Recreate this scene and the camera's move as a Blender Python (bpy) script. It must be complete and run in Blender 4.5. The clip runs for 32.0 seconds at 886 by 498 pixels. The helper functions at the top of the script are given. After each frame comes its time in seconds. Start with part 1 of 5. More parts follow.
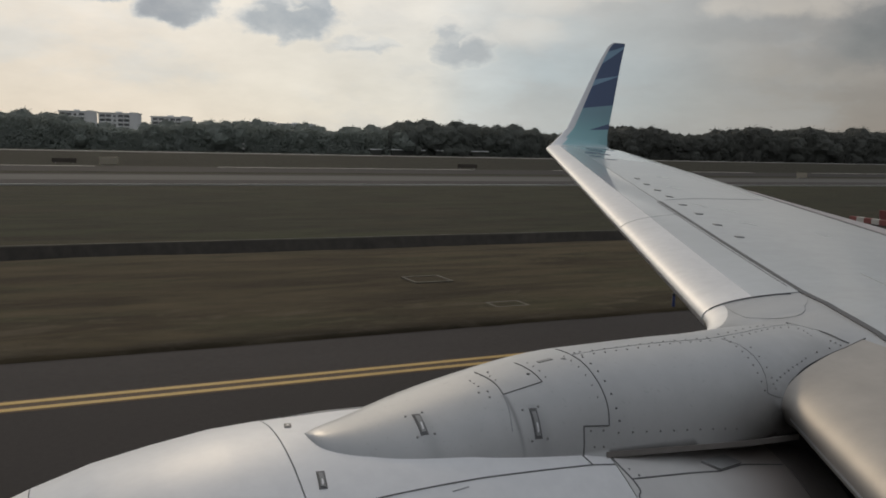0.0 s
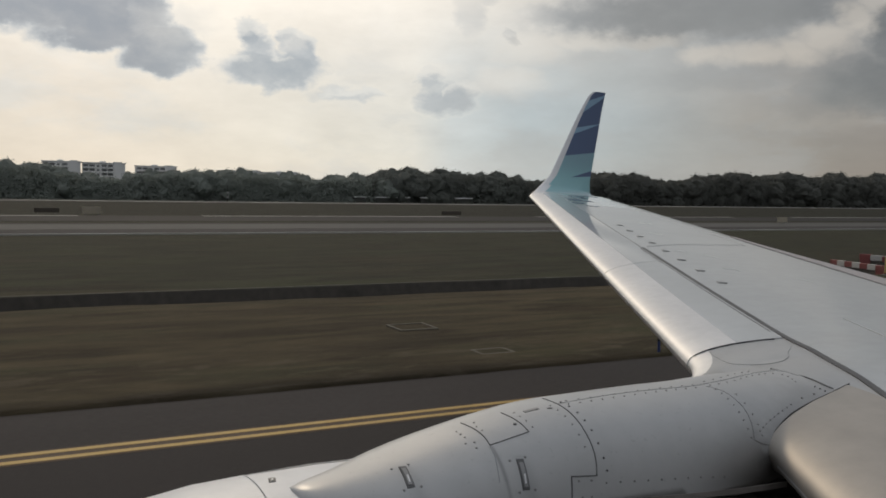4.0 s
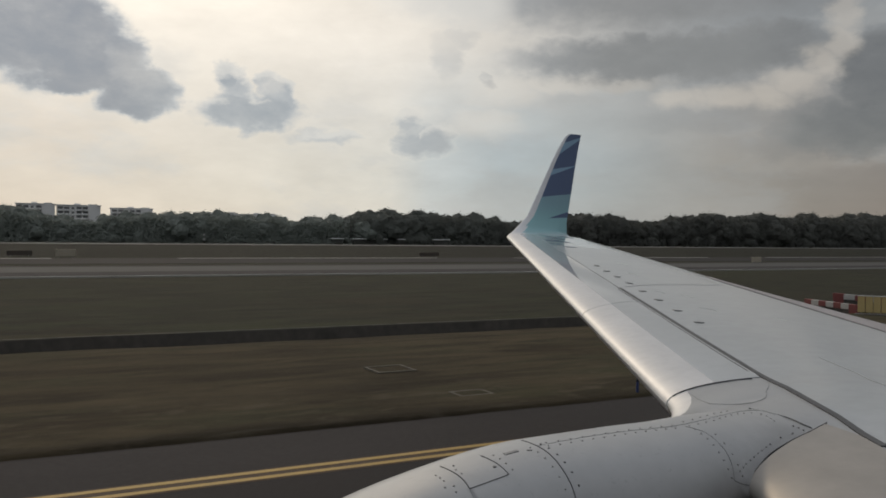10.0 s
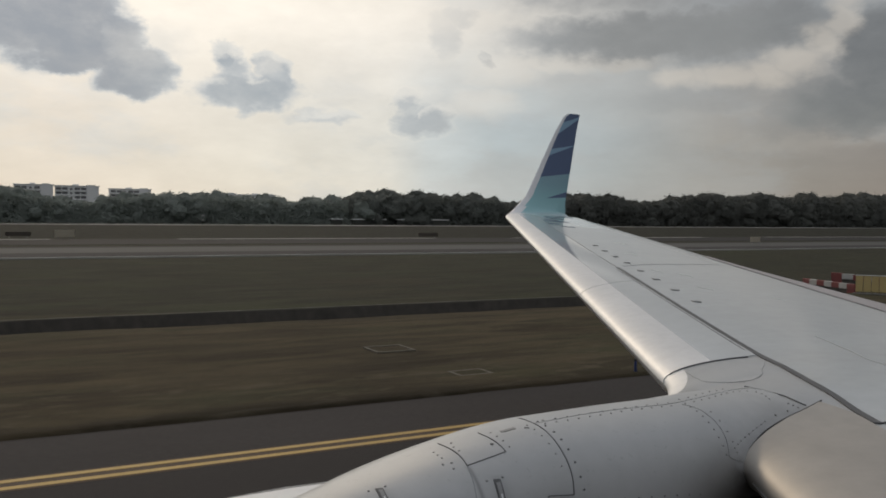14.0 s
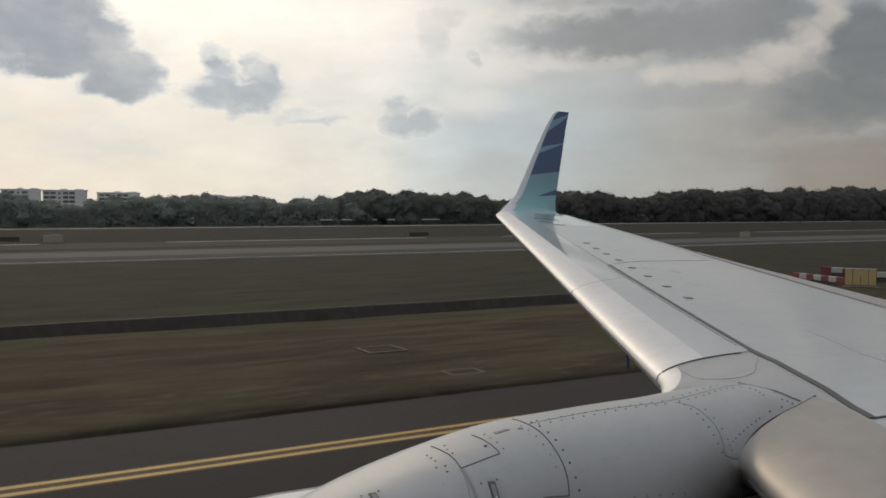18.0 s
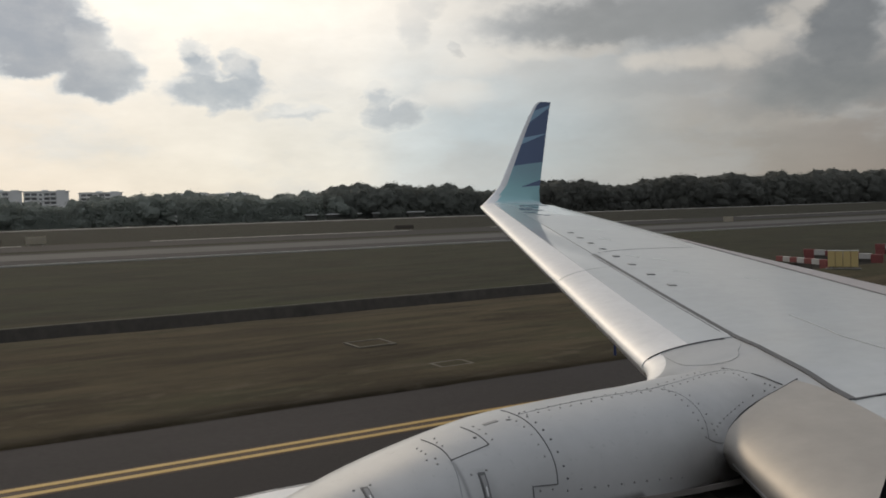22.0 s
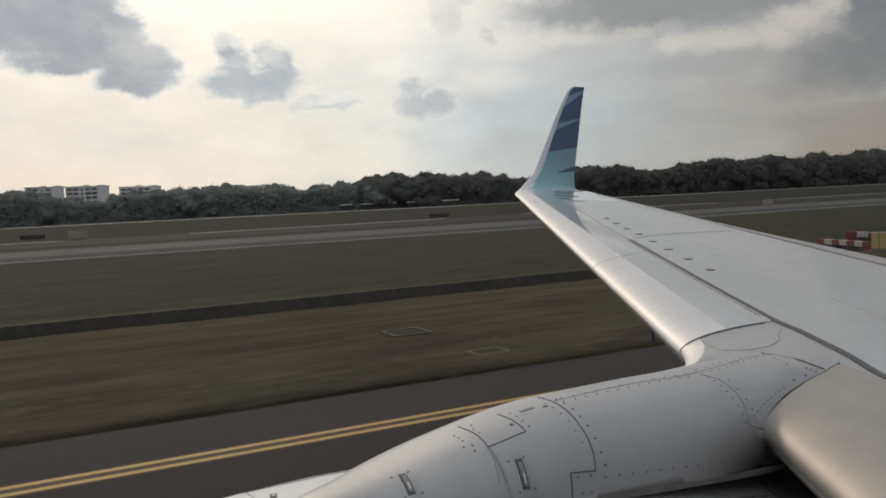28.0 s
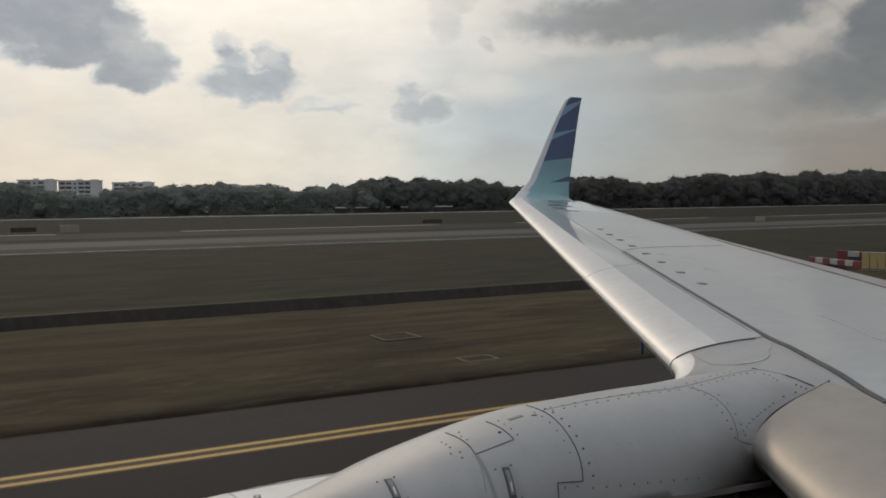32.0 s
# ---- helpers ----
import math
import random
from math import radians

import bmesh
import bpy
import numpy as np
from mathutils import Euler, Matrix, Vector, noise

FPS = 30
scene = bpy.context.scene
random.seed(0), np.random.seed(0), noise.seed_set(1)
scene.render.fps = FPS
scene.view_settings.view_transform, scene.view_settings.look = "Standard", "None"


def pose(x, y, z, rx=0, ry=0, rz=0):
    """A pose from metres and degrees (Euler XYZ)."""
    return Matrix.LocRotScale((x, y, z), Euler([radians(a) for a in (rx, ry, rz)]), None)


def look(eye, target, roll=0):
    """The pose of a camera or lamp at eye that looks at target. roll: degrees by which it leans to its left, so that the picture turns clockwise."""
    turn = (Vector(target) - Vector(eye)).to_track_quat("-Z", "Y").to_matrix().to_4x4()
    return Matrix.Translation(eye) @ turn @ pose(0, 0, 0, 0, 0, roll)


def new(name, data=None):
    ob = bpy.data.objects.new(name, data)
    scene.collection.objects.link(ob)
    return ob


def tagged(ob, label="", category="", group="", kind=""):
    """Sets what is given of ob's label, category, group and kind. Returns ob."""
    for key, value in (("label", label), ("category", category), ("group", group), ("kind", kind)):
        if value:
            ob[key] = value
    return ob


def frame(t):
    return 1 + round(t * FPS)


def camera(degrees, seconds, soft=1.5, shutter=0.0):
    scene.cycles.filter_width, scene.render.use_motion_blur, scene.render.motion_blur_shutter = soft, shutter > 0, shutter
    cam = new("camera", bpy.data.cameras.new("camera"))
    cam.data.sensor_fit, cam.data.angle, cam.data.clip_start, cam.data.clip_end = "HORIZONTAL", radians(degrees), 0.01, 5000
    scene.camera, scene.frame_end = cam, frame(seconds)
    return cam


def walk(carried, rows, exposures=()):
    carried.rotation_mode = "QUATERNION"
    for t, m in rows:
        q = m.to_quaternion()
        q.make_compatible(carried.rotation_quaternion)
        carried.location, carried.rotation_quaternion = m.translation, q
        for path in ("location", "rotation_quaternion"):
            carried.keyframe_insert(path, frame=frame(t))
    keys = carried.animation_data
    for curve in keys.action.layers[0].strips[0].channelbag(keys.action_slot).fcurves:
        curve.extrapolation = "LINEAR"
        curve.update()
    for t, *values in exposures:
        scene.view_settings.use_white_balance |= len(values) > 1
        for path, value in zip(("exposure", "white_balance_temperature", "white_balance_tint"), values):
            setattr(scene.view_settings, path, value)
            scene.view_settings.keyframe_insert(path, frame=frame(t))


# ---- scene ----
from mathutils.bvhtree import BVHTree
cam = camera(56.0, 32.0, 1.8)
PATH = [
    (0, (0.078, 0.214, 3.823), (0.916, 2.015, 3.587), 1.2),
    (0.5, (0.056, 0.176, 3.845), (0.866, 1.978, 3.533), 0.9),
    (1, (0.066, 0.187, 3.839), (0.9, 1.991, 3.619), 0.7),
    (1.5, (0.06, 0.188, 3.842), (0.911, 1.989, 3.659), 0.9),
    (2, (0.075, 0.211, 3.834), (0.929, 2.012, 3.671), 0.8),
    (2.5, (0.069, 0.196, 3.839), (0.928, 1.996, 3.689), 0.7),
    (3, (0.069, 0.201, 3.837), (0.934, 1.999, 3.706), 0.6),
    (3.5, (0.071, 0.201, 3.839), (0.941, 1.997, 3.711), 0.6),
    (5.5, (0.07, 0.214, 3.836), (0.95, 2.007, 3.736), 1.4),
    (6, (0.068, 0.197, 3.838), (0.95, 1.99, 3.742), 1.3),
    (6.5, (0.068, 0.199, 3.838), (0.955, 1.989, 3.747), 1.3),
    (7, (0.068, 0.201, 3.837), (0.958, 1.99, 3.756), 1.2),
    (7.5, (0.071, 0.211, 3.834), (0.964, 1.999, 3.758), 1.1),
    (8, (0.065, 0.192, 3.838), (0.956, 1.98, 3.755), 1.2),
    (8.5, (0.066, 0.199, 3.842), (0.96, 1.986, 3.751), 1.4),
    (9, (0.072, 0.218, 3.847), (0.977, 1.999, 3.767), 1.3),
    (9.5, (0.084, 0.233, 3.837), (0.996, 2.013, 3.787), 1.2),
    (10, (0.071, 0.208, 3.837), (0.993, 1.983, 3.813), 0.6),
    (10.5, (0.069, 0.21, 3.845), (0.992, 1.984, 3.821), 0.3),
    (11, (0.065, 0.194, 3.837), (0.984, 1.969, 3.765), 0.7),
    (11.5, (0.07, 0.197, 3.833), (0.985, 1.972, 3.723), 1.2),
    (12, (0.066, 0.191, 3.834), (0.984, 1.964, 3.727), 1.2),
    (12.5, (0.062, 0.191, 3.837), (0.984, 1.963, 3.736), 1.0),
    (13, (0.069, 0.198, 3.832), (0.99, 1.971, 3.748), 0.8),
    (13.5, (0.069, 0.188, 3.833), (0.992, 1.961, 3.757), 0.6),
    (15.5, (0.071, 0.198, 3.836), (0.996, 1.97, 3.771), 0.4),
    (16, (0.068, 0.192, 3.836), (0.995, 1.963, 3.758), 0.4),
    (16.5, (0.074, 0.191, 3.836), (1.002, 1.962, 3.755), 0.2),
    (17, (0.079, 0.198, 3.841), (1.012, 1.965, 3.752), -0.1),
    (17.5, (0.082, 0.184, 3.834), (1.015, 1.952, 3.752), -0.2),
    (18, (0.089, 0.223, 3.838), (1.032, 1.985, 3.765), -0.3),
    (18.5, (0.079, 0.215, 3.84), (1.027, 1.975, 3.779), 0.0),
    (19, (0.084, 0.22, 3.845), (1.036, 1.978, 3.779), -0.3),
    (19.5, (0.077, 0.194, 3.841), (1.031, 1.951, 3.776), -0.7),
    (20, (0.074, 0.193, 3.845), (1.031, 1.948, 3.787), -0.8),
    (20.5, (0.068, 0.188, 3.847), (1.031, 1.939, 3.779), -0.6),
    (21, (0.086, 0.199, 3.844), (1.046, 1.951, 3.757), -0.8),
    (21.5, (0.08, 0.193, 3.851), (1.046, 1.941, 3.756), -1.2),
    (22, (0.072, 0.182, 3.856), (1.044, 1.927, 3.763), -1.7),
    (22.5, (0.081, 0.182, 3.857), (1.056, 1.926, 3.767), -2.4),
    (23, (0.081, 0.194, 3.855), (1.063, 1.934, 3.764), -2.4),
    (23.5, (0.089, 0.199, 3.856), (1.074, 1.938, 3.778), -2.3),
    (24, (0.084, 0.189, 3.858), (1.072, 1.927, 3.784), -2.5),
    (24.5, (0.079, 0.187, 3.86), (1.058, 1.929, 3.789), -2.5),
    (25, (0.081, 0.179, 3.863), (1.036, 1.934, 3.777), -3.2),
    (25.5, (0.078, 0.176, 3.868), (1.02, 1.937, 3.766), -3.5),
    (26, (0.084, 0.185, 3.87), (1.016, 1.951, 3.758), -3.8),
    (26.5, (0.084, 0.175, 3.867), (0.987, 1.955, 3.734), -4.0),
    (28.5, (0.074, 0.182, 3.851), (0.992, 1.956, 3.742), -1.9),
    (29, (0.084, 0.2, 3.85), (1.029, 1.96, 3.757), -1.2),
    (29.5, (0.072, 0.189, 3.851), (1.014, 1.951, 3.766), -1.2),
    (30, (0.088, 0.203, 3.848), (1.015, 1.972, 3.753), -1.2),
    (30.5, (0.082, 0.185, 3.85), (0.983, 1.968, 3.738), -1.3),
    (31, (0.075, 0.183, 3.85), (0.969, 1.968, 3.731), -1.2),
    (31.5, (0.077, 0.192, 3.85), (0.98, 1.973, 3.735), -0.8),
    (32, (0.08, 0.2, 3.846), (0.993, 1.976, 3.742), -0.8),
]
walk(cam, [(t, look(eye, target, roll)) for t, eye, target, roll in PATH], [(0.0, -0.12), (0.5, 0.3), (1.0, 0.18), (2.0, 0.06), (3.0, 0.0), (6.0, -0.1), (8.0, -0.05), (9.0, 0.0), (10.0, -0.2), (11.0, -0.25), (12.0, -0.05), (13.0, -0.1), (16.0, -0.1), (17.0, -0.08), (18.0, 0.0), (19.0, 0.03), (20.0, -0.12), (21.0, -0.05), (22.0, 0.05), (25.0, 0.05), (26.0, 0.06), (29.0, 0.0), (30.0, -0.1), (32.0, -0.1)])

# ---------------------------------------------------------------- world, sun and exposure
SUN_AZ, SUN_EL = 3.0, 34.0        # degrees from +y towards +x, and above the horizon


def nodes_of(tree):
    tree.nodes.clear()
    return tree.nodes, tree.links


def put_in(links, sock, v):
    if isinstance(v, (int, float)):
        sock.default_value = v
    elif isinstance(v, (tuple, list)):
        sock.default_value = (*v, 1.0) if len(v) == 3 and len(sock.default_value) == 4 else v
    else:
        links.new(v, sock)


class Net:
    """Short words for shader nodes."""

    def __init__(self, tree):
        self.n, self.l = nodes_of(tree)

    def math(self, op, a, b=0.0, c=0.0, clamp=False):
        m = self.n.new("ShaderNodeMath")
        m.operation, m.use_clamp = op, clamp
        for s, v in zip(m.inputs, (a, b, c)):
            put_in(self.l, s, v)
        return m.outputs[0]

    def mix(self, f, a, b, kind="MIX"):
        m = self.n.new("ShaderNodeMix")
        m.data_type, m.blend_type = "RGBA", kind
        put_in(self.l, m.inputs[0], f)
        put_in(self.l, m.inputs[6], a)
        put_in(self.l, m.inputs[7], b)
        return m.outputs[2]

    def noise(self, vec, scale, detail=4.0, rough=0.55, dist=0.0):
        m = self.n.new("ShaderNodeTexNoise")
        put_in(self.l, m.inputs["Vector"], vec)
        for k, v in (("Scale", scale), ("Detail", detail), ("Roughness", rough), ("Distortion", dist)):
            m.inputs[k].default_value = v
        return m.outputs[0]

    def ramp(self, f, stops, mode="LINEAR"):
        m = self.n.new("ShaderNodeValToRGB")
        m.color_ramp.interpolation = mode
        el = m.color_ramp.elements
        while len(el) < len(stops):
            el.new(0.5)
        for e, (p, c) in zip(el, stops):
            e.position, e.color = p, (*c, 1.0) if len(c) == 3 else c
        put_in(self.l, m.inputs[0], f)
        return m.outputs[0]

    def span(self, f, a, b, lo=0.0, hi=1.0):
        m = self.n.new("ShaderNodeMapRange")
        m.interpolation_type = "SMOOTHSTEP"
        for s, v in zip(m.inputs, (f, a, b, lo, hi)):
            put_in(self.l, s, v)
        return m.outputs[0]

    def scaled(self, vec, sx, sy, sz):
        m = self.n.new("ShaderNodeMapping")
        put_in(self.l, m.inputs[0], vec)
        m.inputs[3].default_value = (sx, sy, sz)
        return m.outputs[0]

    def axes(self, vec):
        m = self.n.new("ShaderNodeSeparateXYZ")
        put_in(self.l, m.inputs[0], vec)
        return m.outputs

    def joined(self, x, y, z):
        m = self.n.new("ShaderNodeCombineXYZ")
        for s, v in zip(m.inputs, (x, y, z)):
            put_in(self.l, s, v)
        return m.outputs[0]

    def coords(self, which="Object"):
        return self.n.new("ShaderNodeTexCoord").outputs[which]

    def place(self):
        return self.n.new("ShaderNodeNewGeometry").outputs["Position"]


world = bpy.data.worlds.new("cloudy_sky")
scene.world = world
world.use_nodes = True
net = Net(world.node_tree)
way = net.axes(net.coords("Generated"))
az = net.math("MULTIPLY", net.math("ARCTAN2", way[0], way[1]), 57.29578)
el = net.math("MULTIPLY", net.math("ARCSINE", net.math("MAXIMUM", net.math("MINIMUM", way[2], 0.9999), -0.9999)), 57.29578)
flat = net.joined(az, net.math("MULTIPLY", el, 1.7), 0.0)
wob1 = net.math("SUBTRACT", net.noise(flat, 0.20, 6.0, 0.55), 0.5)
wob2 = net.math("SUBTRACT", net.noise(net.joined(az, net.math("MULTIPLY", el, 1.7), 31.0), 0.24, 6.0, 0.56), 0.5)
curl1 = net.math("SUBTRACT", net.noise(net.joined(az, net.math("MULTIPLY", el, 1.5), 7.0), 0.62, 5.0, 0.52), 0.5)
curl2 = net.math("SUBTRACT", net.noise(net.joined(az, net.math("MULTIPLY", el, 1.5), 19.0), 0.62, 5.0, 0.52), 0.5)
az_w = net.math("ADD", az, net.math("ADD", net.math("MULTIPLY", wob1, 2.0), net.math("MULTIPLY", curl1, 2.6)))
el_w = net.math("ADD", el, net.math("ADD", net.math("MULTIPLY", wob2, 1.2), net.math("MULTIPLY", curl2, 1.9)))


az_t = net.math("ADD", az, net.math("MULTIPLY", net.math("SUBTRACT", az_w, az), 1.0))
el_t = net.math("ADD", el, net.math("MULTIPLY", net.math("SUBTRACT", el_w, el), 0.55))


def blob(u, v, a, b, soft=0.55, stray=1.0, lift=0.0):
    """A cloud's share at a direction: 1 inside an ellipse of directions, fading outwards."""
    du = net.math("DIVIDE", net.math("SUBTRACT", az_w if stray == 1.0 else az_t, u), a)
    dv = net.math("DIVIDE", net.math("SUBTRACT", el_w if stray == 1.0 else el_t, v - lift), b)
    d = net.math("SQRT", net.math("ADD", net.math("MULTIPLY", du, du), net.math("MULTIPLY", dv, dv)))
    return net.span(d, 1.0 + soft, 1.0 - soft)


def heap(blobs, stray=1.0, lift=0.0):
    total = None
    for q in blobs:
        one = net.math("MULTIPLY", blob(*q[:4], q[5] if len(q) > 5 else 0.5, stray, lift), q[4])
        total = one if total is None else net.math("MAXIMUM", total, one)
    return total


# clouds, and the bright gaps between them: azimuth, elevation, half widths, strength, softness
BANK = [(-3.1, 11.9, 4.0, 2.5, 1, 0.3), (2.0, 12.1, 4.7, 3.1, 1, 0.3), (3.8, 10.1, 2.9, 1.35, 1, 0.35), (7.3, 9.2, 2.9, 1.75, 0.95, 0.35), (8.7, 11.0, 2.1, 1.56, 0.35, 0.8), (5.8, 11.1, 2.3, 2.04, 0.9, 0.4)]
CUMULUS = [(14.3, 8.3, 3.5, 1.4, 0.85, 0.4), (12.7, 10.4, 1.2, 1.0, 0.8, 0.5), (13.4, 9.6, 1.2, 0.9, 0.7, 0.5), (15.4, 10.3, 0.8, 0.8, 0.65, 0.5),
           (16.4, 9.3, 1.3, 1.46, 0.75, 0.4), (11.4, 8.7, 1.6, 0.72, 0.35, 0.8), (19.3, 6.9, 2.4, 0.5, 0.6, 0.7), (18.5, 8.0, 0.5, 0.45, 0.25, 0.7)]
PUFFS = [(26.1, 6.6, 2.3, 1.1, 0.68, 0.4), (24.9, 8.0, 0.9, 0.8, 0.62, 0.5), (26.9, 7.1, 1.5, 0.95, 0.6, 0.5), (30.2, 10.6, 0.6, 0.59, 0.55, 0.6),
         (27.3, 12.7, 1.2, 1.99, 0.4, 0.6), (28.5, 13.7, 1.7, 0.9, 0.4, 0.6), (30.8, 11.9, 1.9, 0.73, 0.25, 0.8)]
ROOF = [(42.7, 12.0, 10.0, 1.6, 0.95, 0.7), (36.1, 12.0, 4.9, 1.2, 0.7, 0.8), (48.0, 12.4, 3.7, 1.7, 0.9, 0.7), (41.6, 16.4, 16.9, 3.04, 0.7, 0.6), (40.6, 10.7, 5.5, 0.79, 0.5, 0.8)]
FLANK = [(53.6, 7.2, 5.3, 1.87, 0.75, 0.6), (54.9, 10.3, 2.3, 2.96, 0.85, 0.45), (45.3, 7.8, 9.8, 1.15, 0.35, 0.9), (39.1, 8.4, 4.4, 2.2, 0.25, 0.9), (50.4, 6.2, 6.6, 1.4, 0.4, 0.9),
         (-14.0, 14.0, 9.0, 4.0, 0.8, 0.5), (72.0, 12.0, 12.0, 5.0, 0.9, 0.5)]
GLEAM = [(43.5, 9.3, 1.7, 0.54, 0.8, 0.6), (46.0, 9.3, 2.1, 0.63, 0.8, 0.6), (48.4, 9.4, 1.7, 0.7, 0.8, 0.6), (50.3, 10.0, 1.6, 0.82, 0.8, 0.6), (51.8, 11.1, 1.2, 1.01, 0.75, 0.6), (52.8, 12.4, 1.0, 1.12, 0.7, 0.6), (53.1, 14.1, 0.9, 1.29, 0.6, 0.6)]
GLINT = [(31.6, 10.0, 2.3, 0.96, 0.75, 0.7), (35.0, 10.4, 3.4, 0.51, 0.7, 0.7), (39.5, 10.3, 2.6, 0.36, 0.6, 0.7), (30.2, 8.0, 2.5, 0.9, 0.75, 0.7), (26.9, 13.7, 1.2, 0.86, 0.8, 0.6), (7.5, 10.7, 1.4, 1.21, 0.4, 0.7),
         (15.9, 10.1, 0.7, 0.58, 0.6, 0.6), (13.8, 10.7, 0.5, 0.36, 0.6, 0.6), (25.4, 8.6, 1.5, 0.45, 0.5, 0.6)]
dark = heap(BANK + CUMULUS + PUFFS + ROOF)
above = heap(BANK + CUMULUS + PUFFS, 1.0, 0.6)
silver = net.math("MULTIPLY", net.span(net.math("SUBTRACT", net.math("MULTIPLY", dark, net.span(az, 34.0, 30.0)), above), 0.10, 0.60), net.span(az, 8.0, 11.0))
dark = net.math("MAXIMUM", dark, heap(FLANK))
lit = heap(GLEAM + GLINT, 0.5)
away = net.span(el, 16.0, 26.0)
aside = net.math("MAXIMUM", away, net.math("MAXIMUM", net.span(az, 62.0, 85.0), net.span(az, -14.0, -35.0)))
high = net.noise(net.scaled(net.coords("Generated"), 1.0, 1.0, 2.2), 2.6, 6.0, 0.6)
dark = net.math("MAXIMUM", dark, net.math("MULTIPLY", aside, net.span(high, 0.40, 0.70)))
# the thin bright veil: cream below the sun, blue-grey and then beige to the right of it
low = net.ramp(net.math("DIVIDE", net.math("ADD", az, 10.0), 80.0, clamp=True),
               [(0.0, (0.73, 0.65, 0.55)), (0.16, (0.78, 0.70, 0.60)), (0.30, (0.78, 0.73, 0.64)), (0.42, (0.74, 0.715, 0.65)), (0.455, (0.60, 0.635, 0.635)), (0.52, (0.47, 0.525, 0.545)), (0.60, (0.405, 0.438, 0.447)),
                (0.70, (0.34, 0.318, 0.292)), (0.82, (0.25, 0.22, 0.198)), (1.0, (0.20, 0.185, 0.175))])
thin = net.noise(net.joined(az, net.math("MULTIPLY", el, 2.4), 11.0), 0.11, 5.0, 0.6)
low = net.mix(net.math("MULTIPLY", net.span(thin, 0.46, 0.66), 0.55), low, net.mix(net.span(az, 10.0, 45.0), (0.64, 0.655, 0.65), (0.36, 0.365, 0.365)))
rise = net.mix(net.span(el, 5.0, 15.0), low, net.mix(net.span(az, 24.0, 48.0), (0.92, 0.855, 0.755), (0.33, 0.343, 0.345)))
gap2 = net.math("ADD", net.math("POWER", net.math("DIVIDE", net.math("SUBTRACT", az, SUN_AZ), 20.0), 2.0), net.math("POWER", net.math("DIVIDE", net.math("SUBTRACT", el, SUN_EL - 4), 13.0), 2.0))
bright = net.math("POWER", 2.718, net.math("MULTIPLY", gap2, -1.0))
dome = net.mix(net.span(el, 20.0, 74.0), (0.30, 0.315, 0.335), (0.74, 0.77, 0.82))
veil = net.mix(aside, rise, dome)
veil = net.mix(bright, veil, (2.1, 1.85, 1.5))
streak = net.math("SUBTRACT", net.noise(net.scaled(flat, 1.0, 1.4, 1.0), 0.15, 6.0, 0.6), 0.5)
tone = net.math("ADD", 1.0, net.math("MULTIPLY", streak, 0.42))
veil = net.mix(1.0, veil, net.joined(tone, tone, tone), "MULTIPLY")
rim = net.math("MULTIPLY", net.span(dark, 0.03, 0.22), net.span(dark, 0.42, 0.24))
veil = net.mix(net.math("MULTIPLY", rim, 0.10), veil, net.mix(net.span(az, 20.0, 48.0), (1.0, 0.93, 0.80), (0.62, 0.57, 0.49)))
shade = net.mix(net.span(az, 20.0, 40.0), (0.53, 0.56, 0.58), (0.28, 0.276, 0.264))
deep = net.mix(net.span(az, 22.0, 40.0), net.mix(net.span(az, 5.0, 12.0), (0.30, 0.325, 0.36), (0.37, 0.405, 0.435)), (0.252, 0.25, 0.238))
shade = net.mix(net.span(az, 46.0, 54.0), shade, (0.205, 0.205, 0.20))
deep = net.mix(net.span(az, 46.0, 54.0), deep, (0.165, 0.165, 0.162))
puff = net.noise(net.joined(az, net.math("MULTIPLY", el, 1.7), 3.0), 0.45, 6.0, 0.6)
shade = net.mix(net.span(net.math("ADD", dark, net.math("MULTIPLY", net.math("SUBTRACT", puff, 0.5), 0.6)), 0.45, 1.0), shade, deep)
shade = net.mix(net.math("MULTIPLY", aside, 0.9), shade, net.mix(0.35, dome, (0.10, 0.11, 0.12)))
body = net.math("MULTIPLY", net.span(dark, 0.12, 0.80), net.math("ADD", 0.78, net.math("MULTIPLY", puff, 0.34)), clamp=True)
clouds = net.mix(body, veil, shade)
clouds = net.mix(net.math("MULTIPLY", silver, 0.62), clouds, (0.86, 0.83, 0.76))
clouds = net.mix(net.math("MULTIPLY", lit, 0.52), clouds, net.mix(net.span(az, 20.0, 44.0), (0.94, 0.88, 0.78), (0.80, 0.71, 0.59)))
blue = net.n.new("ShaderNodeTexSky")
blue.sky_type, blue.sun_disc = "NISHITA", False
blue.sun_elevation, blue.sun_rotation = radians(SUN_EL), radians(SUN_AZ)
glow = net.mix(1.0, clouds, (10.0, 10.0, 10.0), "MULTIPLY")
both = net.mix(0.92, blue.outputs[0], glow)
back = net.n.new("ShaderNodeBackground")
back.inputs[1].default_value = 0.1
net.l.new(both, back.inputs[0])
out = net.n.new("ShaderNodeOutputWorld")
net.l.new(back.outputs[0], out.inputs[0])

sun = new("sun", bpy.data.lights.new("sun", "SUN"))
sun.data.energy, sun.data.angle, sun.data.color = 0.62, radians(9), (1.0, 0.82, 0.60)
sx, sy, sz = math.sin(radians(SUN_AZ)) * math.cos(radians(SUN_EL)), math.cos(radians(SUN_AZ)) * math.cos(radians(SUN_EL)), math.sin(radians(SUN_EL))
sun.matrix_world = look((200 * sx, 200 * sy, 200 * sz), (0, 0, 0))


